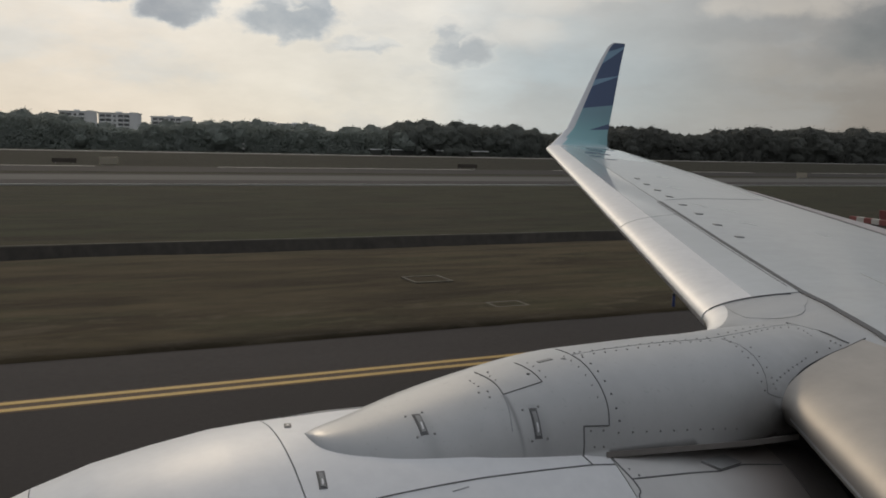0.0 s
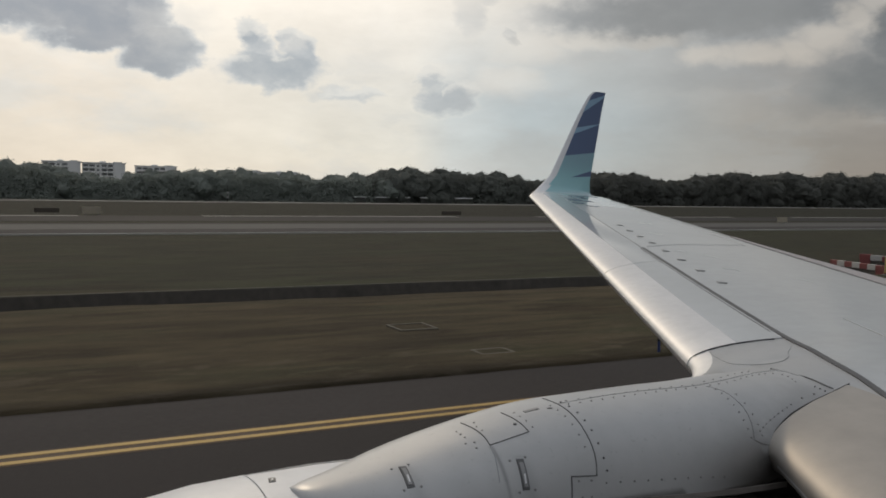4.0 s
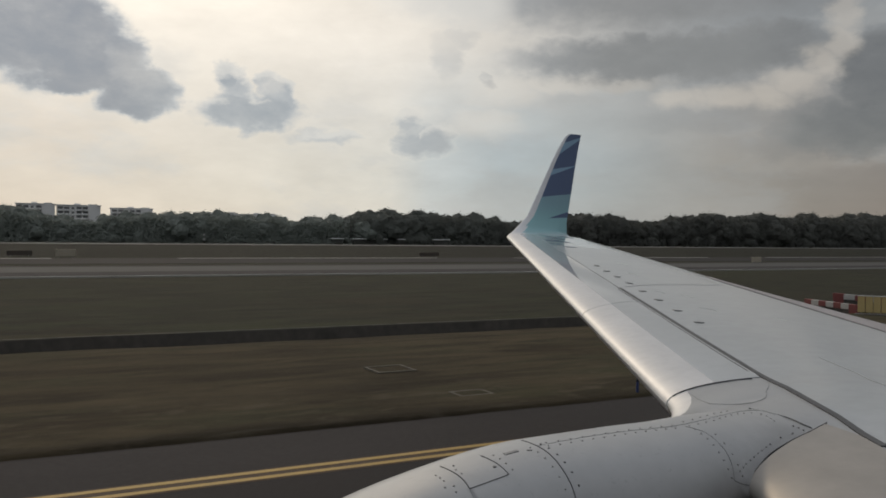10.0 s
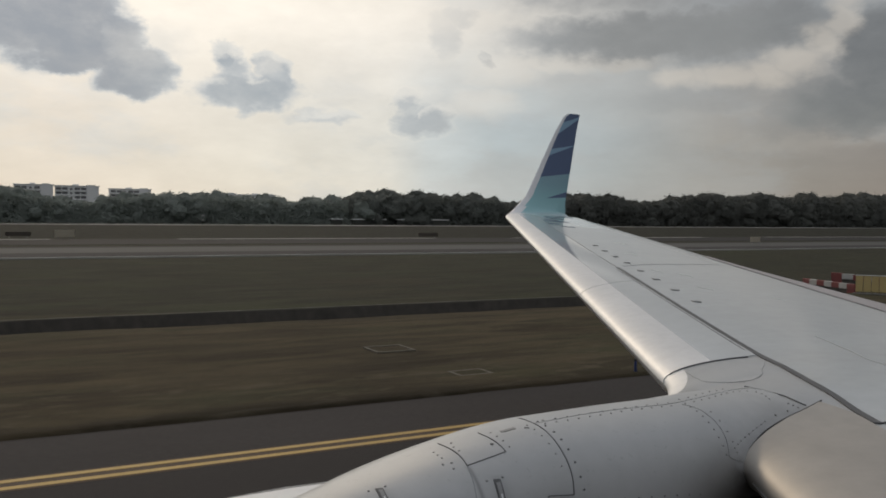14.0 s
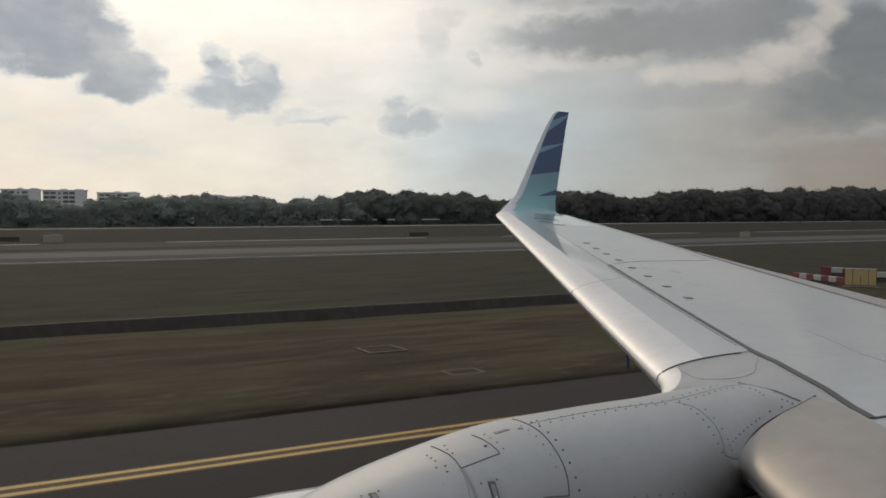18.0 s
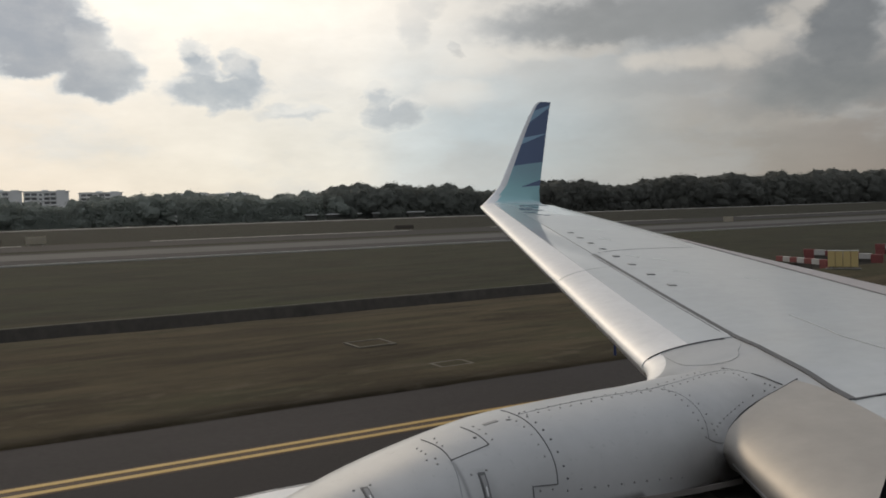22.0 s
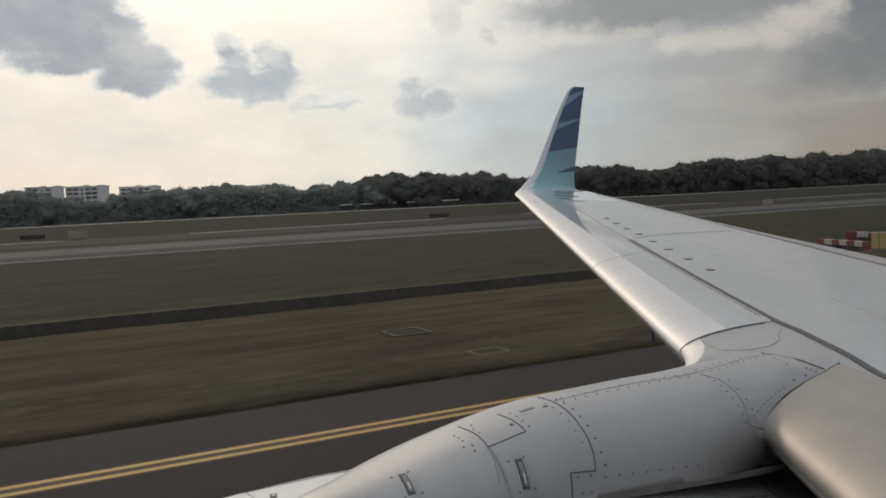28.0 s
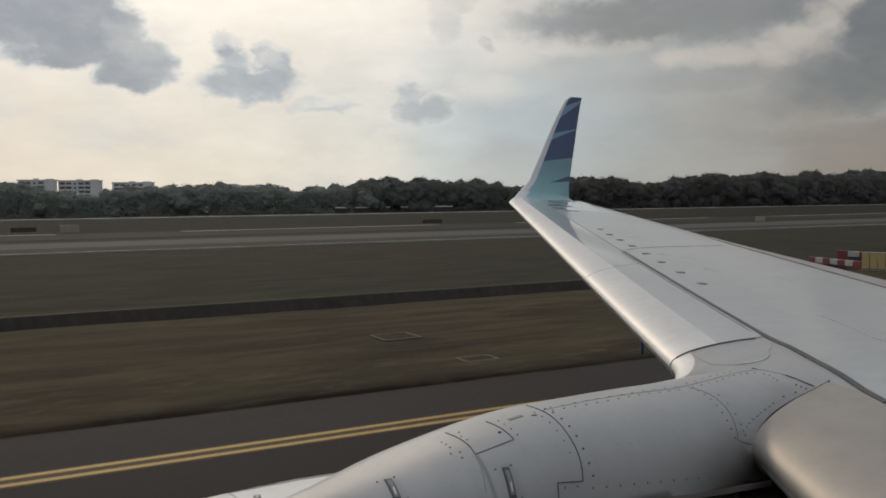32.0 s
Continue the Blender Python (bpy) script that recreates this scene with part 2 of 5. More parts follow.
# ---------------------------------------------------------------- materials
def stuff_of(name, colour, rough=0.5, metal=0.0, second=None, grain=8.0, broad=0.8, amount=0.25, bump=0.0, bump_scale=60.0, stretch=(1, 1, 1), coat=0.0, spec=0.5, coat_rough=0.08, darkening=None, runs=()):
    """A surface with variation at two scales, in metres of the world."""
    mat = bpy.data.materials.new(name)
    mat.use_nodes = True
    q = Net(mat.node_tree)
    b = q.n.new("ShaderNodeBsdfPrincipled")
    o = q.n.new("ShaderNodeOutputMaterial")
    q.l.new(b.outputs[0], o.inputs[0])
    at = q.scaled(q.place(), *stretch)
    n1, n2 = q.noise(at, grain, 5.0, 0.6), q.noise(at, broad, 4.0, 0.55)
    second = second or tuple(c * 0.7 for c in colour)
    f = q.math("ADD", q.math("MULTIPLY", n1, 0.5), q.math("MULTIPLY", n2, 0.5))
    f = q.span(f, 0.5 - 0.5 * (1.2 - amount), 0.5 + 0.5 * (1.2 - amount))
    base = q.mix(f, second, colour)
    if darkening:                          # a dark tone that starts at x0 and covers all from x1 on, below a wavering height
        x0, x1, z0, z1, dark_tone = darkening
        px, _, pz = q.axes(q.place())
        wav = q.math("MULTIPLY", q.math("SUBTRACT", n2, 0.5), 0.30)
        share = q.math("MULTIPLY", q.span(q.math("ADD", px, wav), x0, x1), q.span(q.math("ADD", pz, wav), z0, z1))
        base = q.mix(q.math("MULTIPLY", share, 0.92), base, dark_tone)
    for x0, half, top, share in runs:     # a soft grimy run down the skin from the height top
        px, _, pz = q.axes(q.place())
        off = q.math("DIVIDE", q.math("ADD", q.math("SUBTRACT", px, x0), q.math("MULTIPLY", q.math("SUBTRACT", n1, 0.5), half * 1.2)), half)
        run = q.math("MULTIPLY", q.math("POWER", 2.718, q.math("MULTIPLY", q.math("MULTIPLY", off, off), -1.0)), q.math("MULTIPLY", q.span(pz, top + 0.004, top - 0.006), q.span(pz, top - 0.30, top - 0.05)))
        base = q.mix(q.math("MULTIPLY", run, share), base, tuple(c * 0.25 for c in colour))
    if runs:                              # fine specks of dirt
        speck = q.span(q.noise(q.place(), 38.0, 3.0, 0.6), 0.62, 0.72)
        base = q.mix(q.math("MULTIPLY", speck, 0.22), base, tuple(c * 0.4 for c in colour))
    q.l.new(base, b.inputs["Base Color"])
    b.inputs["Roughness"].default_value, b.inputs["Metallic"].default_value = rough, metal
    q.l.new(q.math("ADD", rough - 0.06, q.math("MULTIPLY", n2, 0.12)), b.inputs["Roughness"])
    b.inputs["Coat Weight"].default_value = coat
    b.inputs["Coat Roughness"].default_value = coat_rough
    b.inputs["Specular IOR Level"].default_value = spec
    if bump:
        k = q.n.new("ShaderNodeBump")
        k.inputs["Strength"].default_value, k.inputs["Distance"].default_value = 0.6, bump
        q.l.new(q.noise(at, bump_scale, 4.0, 0.6), k.inputs["Height"])
        q.l.new(k.outputs[0], b.inputs["Normal"])
    return mat


WHITE = stuff_of("white_cowl_paint", (0.78, 0.78, 0.78), 0.42, 0.0, (0.65, 0.65, 0.66), 14, 1.2, 0.5)
WING = stuff_of("grey_wing_paint", (0.54, 0.555, 0.555), 0.42, 0.0, (0.42, 0.435, 0.44), 9, 0.8, 0.55, stretch=(0.6, 1.0, 1), coat=1.0, coat_rough=0.2)
SLAT = stuff_of("glossy_slat_paint", (0.60, 0.62, 0.625), 0.30, 0.0, (0.50, 0.515, 0.52), 9, 0.8, 0.5, stretch=(0.6, 1.0, 1), coat=1.0, coat_rough=0.04)
RUNS = ((1.722, 0.009, 2.828, 0.60), (1.815, 0.030, 2.80, 0.22), (1.36, 0.028, 2.775, 0.20))
# lower rear flank: sooty paint, with shade painted into the same dark tone
PYLON = stuff_of("pale_grey_fairing_paint", (0.462, 0.464, 0.464), 0.40, 0.0, (0.382, 0.384, 0.384), 10, 1.5, 0.45, coat=0.4, coat_rough=0.3, runs=RUNS, darkening=(2.45, 3.12, 2.89, 2.61, (0.05, 0.044, 0.038)))
METAL = stuff_of("bare_slat_metal", (0.81, 0.81, 0.815), 0.56, 0.6, (0.64, 0.64, 0.645), 12, 1.0, 0.4)
# cowl paint that turns brown-grey towards the rear
REVERSER_PAINT = stuff_of("rear_darkened_cowl_paint", (0.62, 0.61, 0.60), 0.36, 0.0, (0.50, 0.49, 0.48), 7, 1.3, 0.5, darkening=(2.45, 3.05, 9.0, 8.0, (0.34, 0.30, 0.275)))
FLAP_METAL = stuff_of("tarnished_metal", (0.51, 0.475, 0.432), 0.56, 0.6, (0.36, 0.332, 0.30), 6, 0.8, 0.4)
# shade of the recess under the fairing, put into the metal's colour
RECESS_SHADE = stuff_of("shade_dark_recess_metal", (0.075, 0.07, 0.066), 0.6, 0.2, (0.045, 0.042, 0.04), 9, 1.5, 0.4)
BROWN = stuff_of("faded_line_underpaint", (0.072, 0.038, 0.015), 0.8, 0, (0.040, 0.022, 0.010), 25, 2.0, 0.4)
SLEEVE = stuff_of("dark_brown_grey_paint", (0.30, 0.275, 0.255), 0.5, 0.0, (0.15, 0.135, 0.125), 7, 2.0, 0.4)
DARK = stuff_of("seam_sealant", (0.12, 0.12, 0.122), 0.6)
FLAP_PAINT = stuff_of("dull_flap_paint", (0.42, 0.385, 0.38), 0.5, 0.0, (0.34, 0.31, 0.305), 9, 1.2, 0.5)
SCUFF = stuff_of("scuffed_wing_paint", (0.49, 0.505, 0.505), 0.5, 0.0, (0.43, 0.44, 0.445), 20, 2.0, 0.5)
FAINT = stuff_of("filled_seam", (0.30, 0.31, 0.32), 0.5)
STEEL = stuff_of("latch_steel", (0.30, 0.30, 0.30), 0.4, 0.6)
SKIN = stuff_of("fuselage_paint", (0.20, 0.22, 0.25), 0.35, 0.0, (0.17, 0.19, 0.22), 4, 0.6, 0.4)
RUBBER = stuff_of("tyre_rubber", (0.03, 0.03, 0.03), 0.8)
ASPHALT = stuff_of("taxiway_asphalt", (0.0390, 0.0336, 0.0326), 0.9, 0, (0.0168, 0.0150, 0.0150), 30, 0.28, 0.65, 0.004, 90, (0.35, 1, 1), spec=0.25)
RUNWAY = stuff_of("runway_asphalt", (0.070, 0.066, 0.063), 0.9, 0, (0.048, 0.045, 0.043), 3, 0.05, 0.4, 0.0, 60, (0.15, 1, 1), spec=0.08)
RUBBERED = stuff_of("rubber_darkened_asphalt", (0.044, 0.041, 0.039), 0.85, 0, (0.031, 0.029, 0.028), 3, 0.05, 0.4, 0.0, 60, (0.15, 1, 1), spec=0.08)
PALE = stuff_of("worn_concrete_road", (0.115, 0.112, 0.106), 0.85, 0, (0.078, 0.075, 0.071), 3, 0.06, 0.4, 0, 60, (0.15, 1, 1), spec=0.12)
CONCRETE_FAR = stuff_of("bleached_concrete", (0.40, 0.395, 0.375), 0.85, 0, (0.20, 0.197, 0.187), 1, 0.04, 0.4, 0, 60, (0.15, 1, 1))
SHOULDER = stuff_of("worn_shoulder_asphalt", (0.0465, 0.0405, 0.0395), 0.9, 0, (0.0225, 0.0200, 0.0200), 22, 0.4, 0.75, 0.004, 90, (0.3, 1, 1), spec=0.25)
YELLOW = stuff_of("yellow_line_paint", (0.52, 0.345, 0.095), 0.7, 0, (0.36, 0.235, 0.065), 25, 2.0, 0.4)
DRAIN = stuff_of("wet_drain_concrete", (0.105, 0.092, 0.078), 0.8, 0, (0.042, 0.038, 0.032), 2.2, 0.3, 0.7, stretch=(1.0, 1.0, 0.7))
CONCRETE = stuff_of("pit_concrete", (0.165, 0.155, 0.135), 0.8, 0, (0.085, 0.08, 0.07), 20, 3, 0.4)
EARTHY = stuff_of("earth_stained_concrete", (0.150, 0.134, 0.104), 0.85, 0, (0.066, 0.057, 0.042), 12, 1.5, 0.6)
FRESH = stuff_of("fresh_asphalt", (0.013, 0.012, 0.012), 0.85, 0, (0.008, 0.0075, 0.0075), 25, 0.5, 0.4)
SIGN = stuff_of("yellow_sign_paint", (0.58, 0.44, 0.19), 0.5, 0, (0.47, 0.355, 0.15), 12, 2, 0.4)
RED = stuff_of("red_barrier_plastic", (0.25, 0.06, 0.055), 0.6, 0, (0.17, 0.05, 0.045), 10, 2, 0.4)
WHITE_BAR = stuff_of("white_barrier_plastic", (0.55, 0.53, 0.50), 0.6, 0, (0.42, 0.40, 0.37), 10, 2, 0.4)
CREAM = stuff_of("cream_sign_paint", (0.40, 0.355, 0.27), 0.6, 0, (0.32, 0.28, 0.21), 10, 2, 0.4)
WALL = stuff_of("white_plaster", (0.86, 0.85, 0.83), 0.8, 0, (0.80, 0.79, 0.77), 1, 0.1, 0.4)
GLASS = stuff_of("dark_window_glass", (0.05, 0.055, 0.06), 0.15)
BARK = stuff_of("bark", (0.09, 0.075, 0.06), 0.9)


def leaf_paint(name, a, b):
    mat = bpy.data.materials.new(name)
    mat.use_nodes = True
    q = Net(mat.node_tree)
    s = q.n.new("ShaderNodeBsdfPrincipled")
    o = q.n.new("ShaderNodeOutputMaterial")
    q.l.new(s.outputs[0], o.inputs[0])
    isl = q.n.new("ShaderNodeNewGeometry").outputs["Random Per Island"]
    n = q.noise(q.place(), 0.15, 3.0)
    f = q.math("ADD", q.math("MULTIPLY", isl, 0.6), q.math("MULTIPLY", n, 0.4))
    q.l.new(q.mix(f, a, b), s.inputs["Base Color"])
    s.inputs["Roughness"].default_value = 0.75
    s.inputs["Specular IOR Level"].default_value = 0.2
    thin = q.n.new("ShaderNodeBsdfTranslucent")
    q.l.new(q.mix(f, tuple(c * 1.2 for c in a), tuple(c * 1.2 for c in b)), thin.inputs[0])
    both = q.n.new("ShaderNodeMixShader")
    both.inputs[0].default_value = 0.3
    q.l.new(s.outputs[0], both.inputs[1])
    q.l.new(thin.outputs[0], both.inputs[2])
    q.l.new(both.outputs[0], o.inputs[0])
    return mat


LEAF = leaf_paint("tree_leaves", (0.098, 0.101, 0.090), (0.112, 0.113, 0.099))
# distance haze painted into the leaf colour in two paler tones
HAZED_LEAF = leaf_paint("haze_paled_tree_leaves", (0.215, 0.236, 0.212), (0.24, 0.26, 0.228))
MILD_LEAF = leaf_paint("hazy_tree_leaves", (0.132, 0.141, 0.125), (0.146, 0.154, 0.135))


def grass_paint():
    """Dry brown turf beside the taxiway, greener beyond the drain; long mowing streaks."""
    mat = bpy.data.materials.new("mown_grass")
    mat.use_nodes = True
    q = Net(mat.node_tree)
    s = q.n.new("ShaderNodeBsdfPrincipled")
    o = q.n.new("ShaderNodeOutputMaterial")
    q.l.new(s.outputs[0], o.inputs[0])
    p = q.place()
    xyz = q.axes(p)
    long = q.noise(q.scaled(p, 0.22, 1.0, 1.0), 0.75, 7.0, 0.66, 0.6)
    fine = q.noise(q.scaled(p, 0.45, 1.0, 1.0), 7.0, 6.0, 0.7, 0.8)
    patch = q.noise(q.scaled(p, 0.5, 1.0, 1.0), 0.16, 5.0, 0.6)
    dry = q.mix(q.span(long, 0.28, 0.74), (0.036, 0.0290, 0.0180), (0.094, 0.075, 0.045))
    green = q.mix(q.span(long, 0.30, 0.70), (0.0285, 0.0280, 0.0195), (0.049, 0.0480, 0.0310))
    edge = q.math("ADD", xyz[1], q.math("MULTIPLY", q.math("SUBTRACT", patch, 0.5), 14.0))
    base = q.mix(q.span(edge, 30.0, 36.0), dry, green)
    base = q.mix(q.math("MULTIPLY", q.span(patch, 0.5, 0.66), 0.5), base, (0.052, 0.055, 0.030))
    base = q.mix(q.math("MULTIPLY", q.span(patch, 0.47, 0.33), 0.45), base, (0.056, 0.046, 0.031))
    base = q.mix(q.math("MULTIPLY", q.span(edge, 105.0, 170.0), 0.85), base, q.mix(q.span(patch, 0.38, 0.62), (0.0200, 0.0196, 0.0152), (0.0250, 0.0250, 0.0178)))
    blotch = q.noise(q.scaled(p, 0.35, 1.0, 1.0), 0.42, 4.0, 0.6)
    base = q.mix(q.math("MULTIPLY", q.span(blotch, 0.52, 0.70), 0.42), base, (0.041, 0.030, 0.019))
    base = q.mix(q.math("MULTIPLY", q.span(blotch, 0.46, 0.30), 0.35), base, (0.052, 0.056, 0.027))
    tuft = q.noise(q.scaled(p, 0.45, 1.0, 1.0), 1.7, 5.0, 0.65, 0.5)
    base = q.mix(q.math("MULTIPLY", q.math("MULTIPLY", q.span(tuft, 0.52, 0.66), q.span(xyz[1], 22.5, 18.5)), 0.55), base, (0.105, 0.088, 0.062))
    # shade of the turf's step, painted as darker grass beside the asphalt
    edge_shade = q.math("SUBTRACT", 1.0, q.math("MULTIPLY", q.span(xyz[1], 17.1, 16.2), 0.45))
    tone = q.math("MULTIPLY", edge_shade, q.math("ADD", 0.72, q.math("MULTIPLY", fine, 0.56)))
    q.l.new(q.mix(1.0, base, q.joined(tone, tone, tone), "MULTIPLY"), s.inputs["Base Color"])
    s.inputs["Roughness"].default_value = 0.95
    s.inputs["Specular IOR Level"].default_value = 0.1
    k = q.n.new("ShaderNodeBump")
    k.inputs["Strength"].default_value, k.inputs["Distance"].default_value = 0.8, 0.05
    q.l.new(q.noise(q.scaled(p, 0.5, 1.0, 1.0), 14.0, 5.0, 0.7), k.inputs["Height"])
    q.l.new(k.outputs[0], s.inputs["Normal"])
    return mat


GRASS = grass_paint()


def winglet_paint():
    """Pale turquoise foot, navy upper blade, light slanting bands."""
    mat = bpy.data.materials.new("winglet_livery")
    mat.use_nodes = True
    q = Net(mat.node_tree)
    s = q.n.new("ShaderNodeBsdfPrincipled")
    o = q.n.new("ShaderNodeOutputMaterial")
    q.l.new(s.outputs[0], o.inputs[0])
    x, y, z = q.axes(q.place())

    def over(x0, z0, slope):
        return q.math("GREATER_THAN", z, q.math("ADD", z0, q.math("MULTIPLY", q.math("SUBTRACT", x, x0), slope)))

    def between(low, high):
        return q.math("MULTIPLY", low, q.math("SUBTRACT", 1.0, high))

    c = q.mix(q.span(z, 3.92, 4.05), (0.50, 0.58, 0.60), (0.28, 0.50, 0.53))
    c = q.mix(q.span(z, 4.25, 4.75), c, (0.24, 0.39, 0.45))
    c = q.mix(over(10.6, 4.80, 0.11), c, (0.088, 0.125, 0.225))
    c = q.mix(between(over(10.9, 5.28, 0.34), over(10.9, 5.43, 0.17)), c, (0.25, 0.39, 0.52))
    c = q.mix(between(over(11.25, 5.80, 0.60), over(11.25, 6.03, 0.32)), c, (0.25, 0.39, 0.52))
    c = q.mix(between(over(10.85, 4.33, 0.05), over(10.85, 4.34, 0.26)), c, (0.088, 0.125, 0.225))
    q.l.new(c, s.inputs["Base Color"])
    s.inputs["Roughness"].default_value = 0.3
    return mat


LIVERY = winglet_paint()


# ---------------------------------------------------------------- mesh helpers
def mesh_of(name, verts, faces, smooth=True):
    me = bpy.data.meshes.new(name)
    me.from_pydata([tuple(v) for v in verts], [], faces)
    if smooth:
        me.polygons.foreach_set("use_smooth", [True] * len(me.polygons))
    me.update()
    return me


def linked(name, me, mat, parent=None, label=""):
    if mat and not me.materials:
        me.materials.append(mat)
    if len(me.polygons) and me.polygons[0].use_smooth:
        me.set_sharp_from_angle(angle=radians(35))
    ob = new(name, me)
    if parent:
        ob.parent = parent
    if label:
        tagged(ob, label)
    return ob


def part(name, bm, mat, parent, label="", smooth=False):
    me = bpy.data.meshes.new(name)
    bmesh.ops.recalc_face_normals(bm, faces=bm.faces)
    bm.to_mesh(me)
    bm.free()
    me.polygons.foreach_set("use_smooth", [smooth] * len(me.polygons))
    return linked(name, me, mat, parent, label)


def box(x0, y0, z0, x1, y1, z1, bevel=0.0, bm=None):
    bm = bm or bmesh.new()
    m = Matrix.Translation(((x0 + x1) / 2, (y0 + y1) / 2, (z0 + z1) / 2)) @ Matrix.Diagonal((abs(x1 - x0), abs(y1 - y0), abs(z1 - z0), 1))
    made = bmesh.ops.create_cube(bm, size=1.0, matrix=m)
    if bevel:
        edges = {e for v in made["verts"] for e in v.link_edges}
        bmesh.ops.bevel(bm, geom=list(edges), offset=bevel, segments=2, affect="EDGES", profile=0.5)
    return bm


def loft(rings, closed=True, caps=True):
    """A skin over rings of equal length."""
    n = len(rings[0])
    verts = [p for r in rings for p in r]
    faces = []
    for i in range(len(rings) - 1):
        for j in range(n if closed else n - 1):
            k = (j + 1) % n
            faces.append((i * n + j, i * n + k, (i + 1) * n + k, (i + 1) * n + j))
    if caps and closed:
        faces.append(tuple(range(n))[::-1])
        faces.append(tuple(range((len(rings) - 1) * n, len(rings) * n)))
    return verts, faces


def eased(table, x, reach=0.10):
    """A table read with its corners rounded off."""
    rows = [lerp_table(table, x + reach * k / 3) for k in range(-3, 4)]
    return [sum(r[i] for r in rows) / 7 for i in range(len(rows[0]))]


def turned_out(ob):
    bm = bmesh.new()
    bm.from_mesh(ob.data)
    bmesh.ops.recalc_face_normals(bm, faces=bm.faces)
    bm.to_mesh(ob.data)
    bm.free()
    return ob


def empty(name, at=(0, 0, 0)):
    ob = new(name)
    ob.location = at
    ob.empty_display_size = 0.2
    return ob


def soft(a, b, t):
    t = max(0.0, min(1.0, (t - a) / (b - a)))
    return t * t * (3 - 2 * t)


def lerp_table(table, x):
    xs = [r[0] for r in table]
    return [float(np.interp(x, xs, [r[k] for r in table])) for k in range(1, len(table[0]))]


# ---------------------------------------------------------------- ground
DITCH0, DITCH1 = 30.3, 34.0
ALONG = 29.7        # how far the drain crossing stands behind the cabin window
CROSS0, CROSS1 = 16.2 + ALONG, 24.2 + ALONG


def ground_z(x, y):
    z = 0.03 * noise.noise((x * 0.25, y * 0.4, 0.0)) if 17 < y < 80 else 0.0
    if y < 15.9:
        return -0.12
    if y < 16.25:
        return -0.12 + 0.18 * soft(15.9, 16.2, y + 0.10 * noise.noise((x * 1.1, 3.0, 0)))
    z += 0.06 * (1 - soft(16.2, 22, y))
    inside = DITCH0 - 0.02 <= y <= DITCH1 + 0.02
    open_here = 1.0 - soft(CROSS0 - 0.3, CROSS0, x) * (1 - soft(CROSS1, CROSS1 + 0.3, x))
    if inside:
        z -= 1.1 * open_here
    return z


def station(parts):
    got = []
    for a, b, step in parts:
        got += list(np.arange(a, b, step))
    return got


xs = station([(-4500, -900, 900), (-900, -120, 60), (-120, -20, 10), (-20, -2, 1.5), (-2, 40, 0.4), (40, 62, 0.35), (62, 120, 3), (120, 900, 60), (900, 4600, 900)])
ys = station([(-4500, -900, 900), (-900, -60, 120), (-60, 14, 8), (14, 15.8, 0.9), (15.8, 16.5, 0.1), (16.5, 30, 0.45)]) + \
    [DITCH0 - 0.05, DITCH0, DITCH0 + 0.25, 31.5, 33.2, DITCH1 - 0.2, DITCH1, DITCH1 + 0.06] + [34.6] + station([(35.6, 40, 0.8), (40, 80, 4), (80, 200, 15), (200, 900, 60), (900, 4600, 900)])


def bank(x):
    """How far the drain's crumbling edge strays."""
    return 0.22 * noise.noise((x * 0.22, 5.0, 0)) + 0.10 * noise.noise((x * 0.9, 1.0, 0)) if -60 < x < 90 else 0.0


verts = [(x, y + (bank(x) if DITCH0 - 0.1 < y < DITCH0 + 0.3 else 0.7 * bank(x + 40) if DITCH1 - 0.3 < y < DITCH1 + 0.1 else 0.0), ground_z(x, y)) for x in xs for y in ys]
ny = len(ys)
faces = [(i * ny + j, (i + 1) * ny + j, (i + 1) * ny + j + 1, i * ny + j + 1) for i in range(len(xs) - 1) for j in range(ny - 1)]
ground = tagged(linked("ground", mesh_of("ground", verts, faces), GRASS), "dry mown airfield grass with an open drain", "ground", kind="structure")
ground.data.materials.append(DRAIN)
k0, k1 = ys.index(DITCH0 - 0.05), ys.index(DITCH1)
for poly in ground.data.polygons:
    j = poly.index % (ny - 1)
    x = poly.center.x
    if k0 <= j <= k1 and (x < CROSS0 or x > CROSS1):
        poly.material_index, poly.use_smooth = 1, False


def slab(name, x0, x1, y0, y1, z0, z1, mat, label, category, ragged=0.0):
    n = 240
    xs = np.linspace(x0, x1, n)
    ring = []
    for x in xs:
        w = ragged * noise.noise((x * 0.9, 7.0, 0)) + 0.5 * ragged * noise.noise((x * 3.1, 9.0, 0)) if -5 < x < 60 else 0.0
        ring.append([(x, y0, z0), (x, y0, z1), (x, y1 + w, z1), (x, y1 + w, z0)])
    v, f = loft(ring)
    return tagged(linked(name, mesh_of(name, v, f, False), mat), label, category, kind="structure")


taxiway = slab("taxiway", -700, 900, -16.0, 16.05, -0.3, 0.0, ASPHALT, "dark grey asphalt taxiway", "taxiway", 0.10)
runway = slab("far_taxiway", -1500, 2500, 85.0, 113.0, -0.2, 0.02, RUNWAY, "distant grey asphalt taxiway", "taxiway")
strip = slab("far_runway", -1500, 2500, 121.0, 151.5, -0.2, 0.02, RUBBERED, "distant dark asphalt runway", "runway")
slab("perimeter_road", -1500, 2500, 408.0, 436.0, -0.2, 0.06, CONCRETE_FAR, "pale concrete perimeter road", "road")


def stripe(name, x0, x1, y0, y1, z, mat, label, parent):
    bm = box(x0, y0, z - 0.01, x1, y1, z)
    return part(name, bm, mat, parent, label)


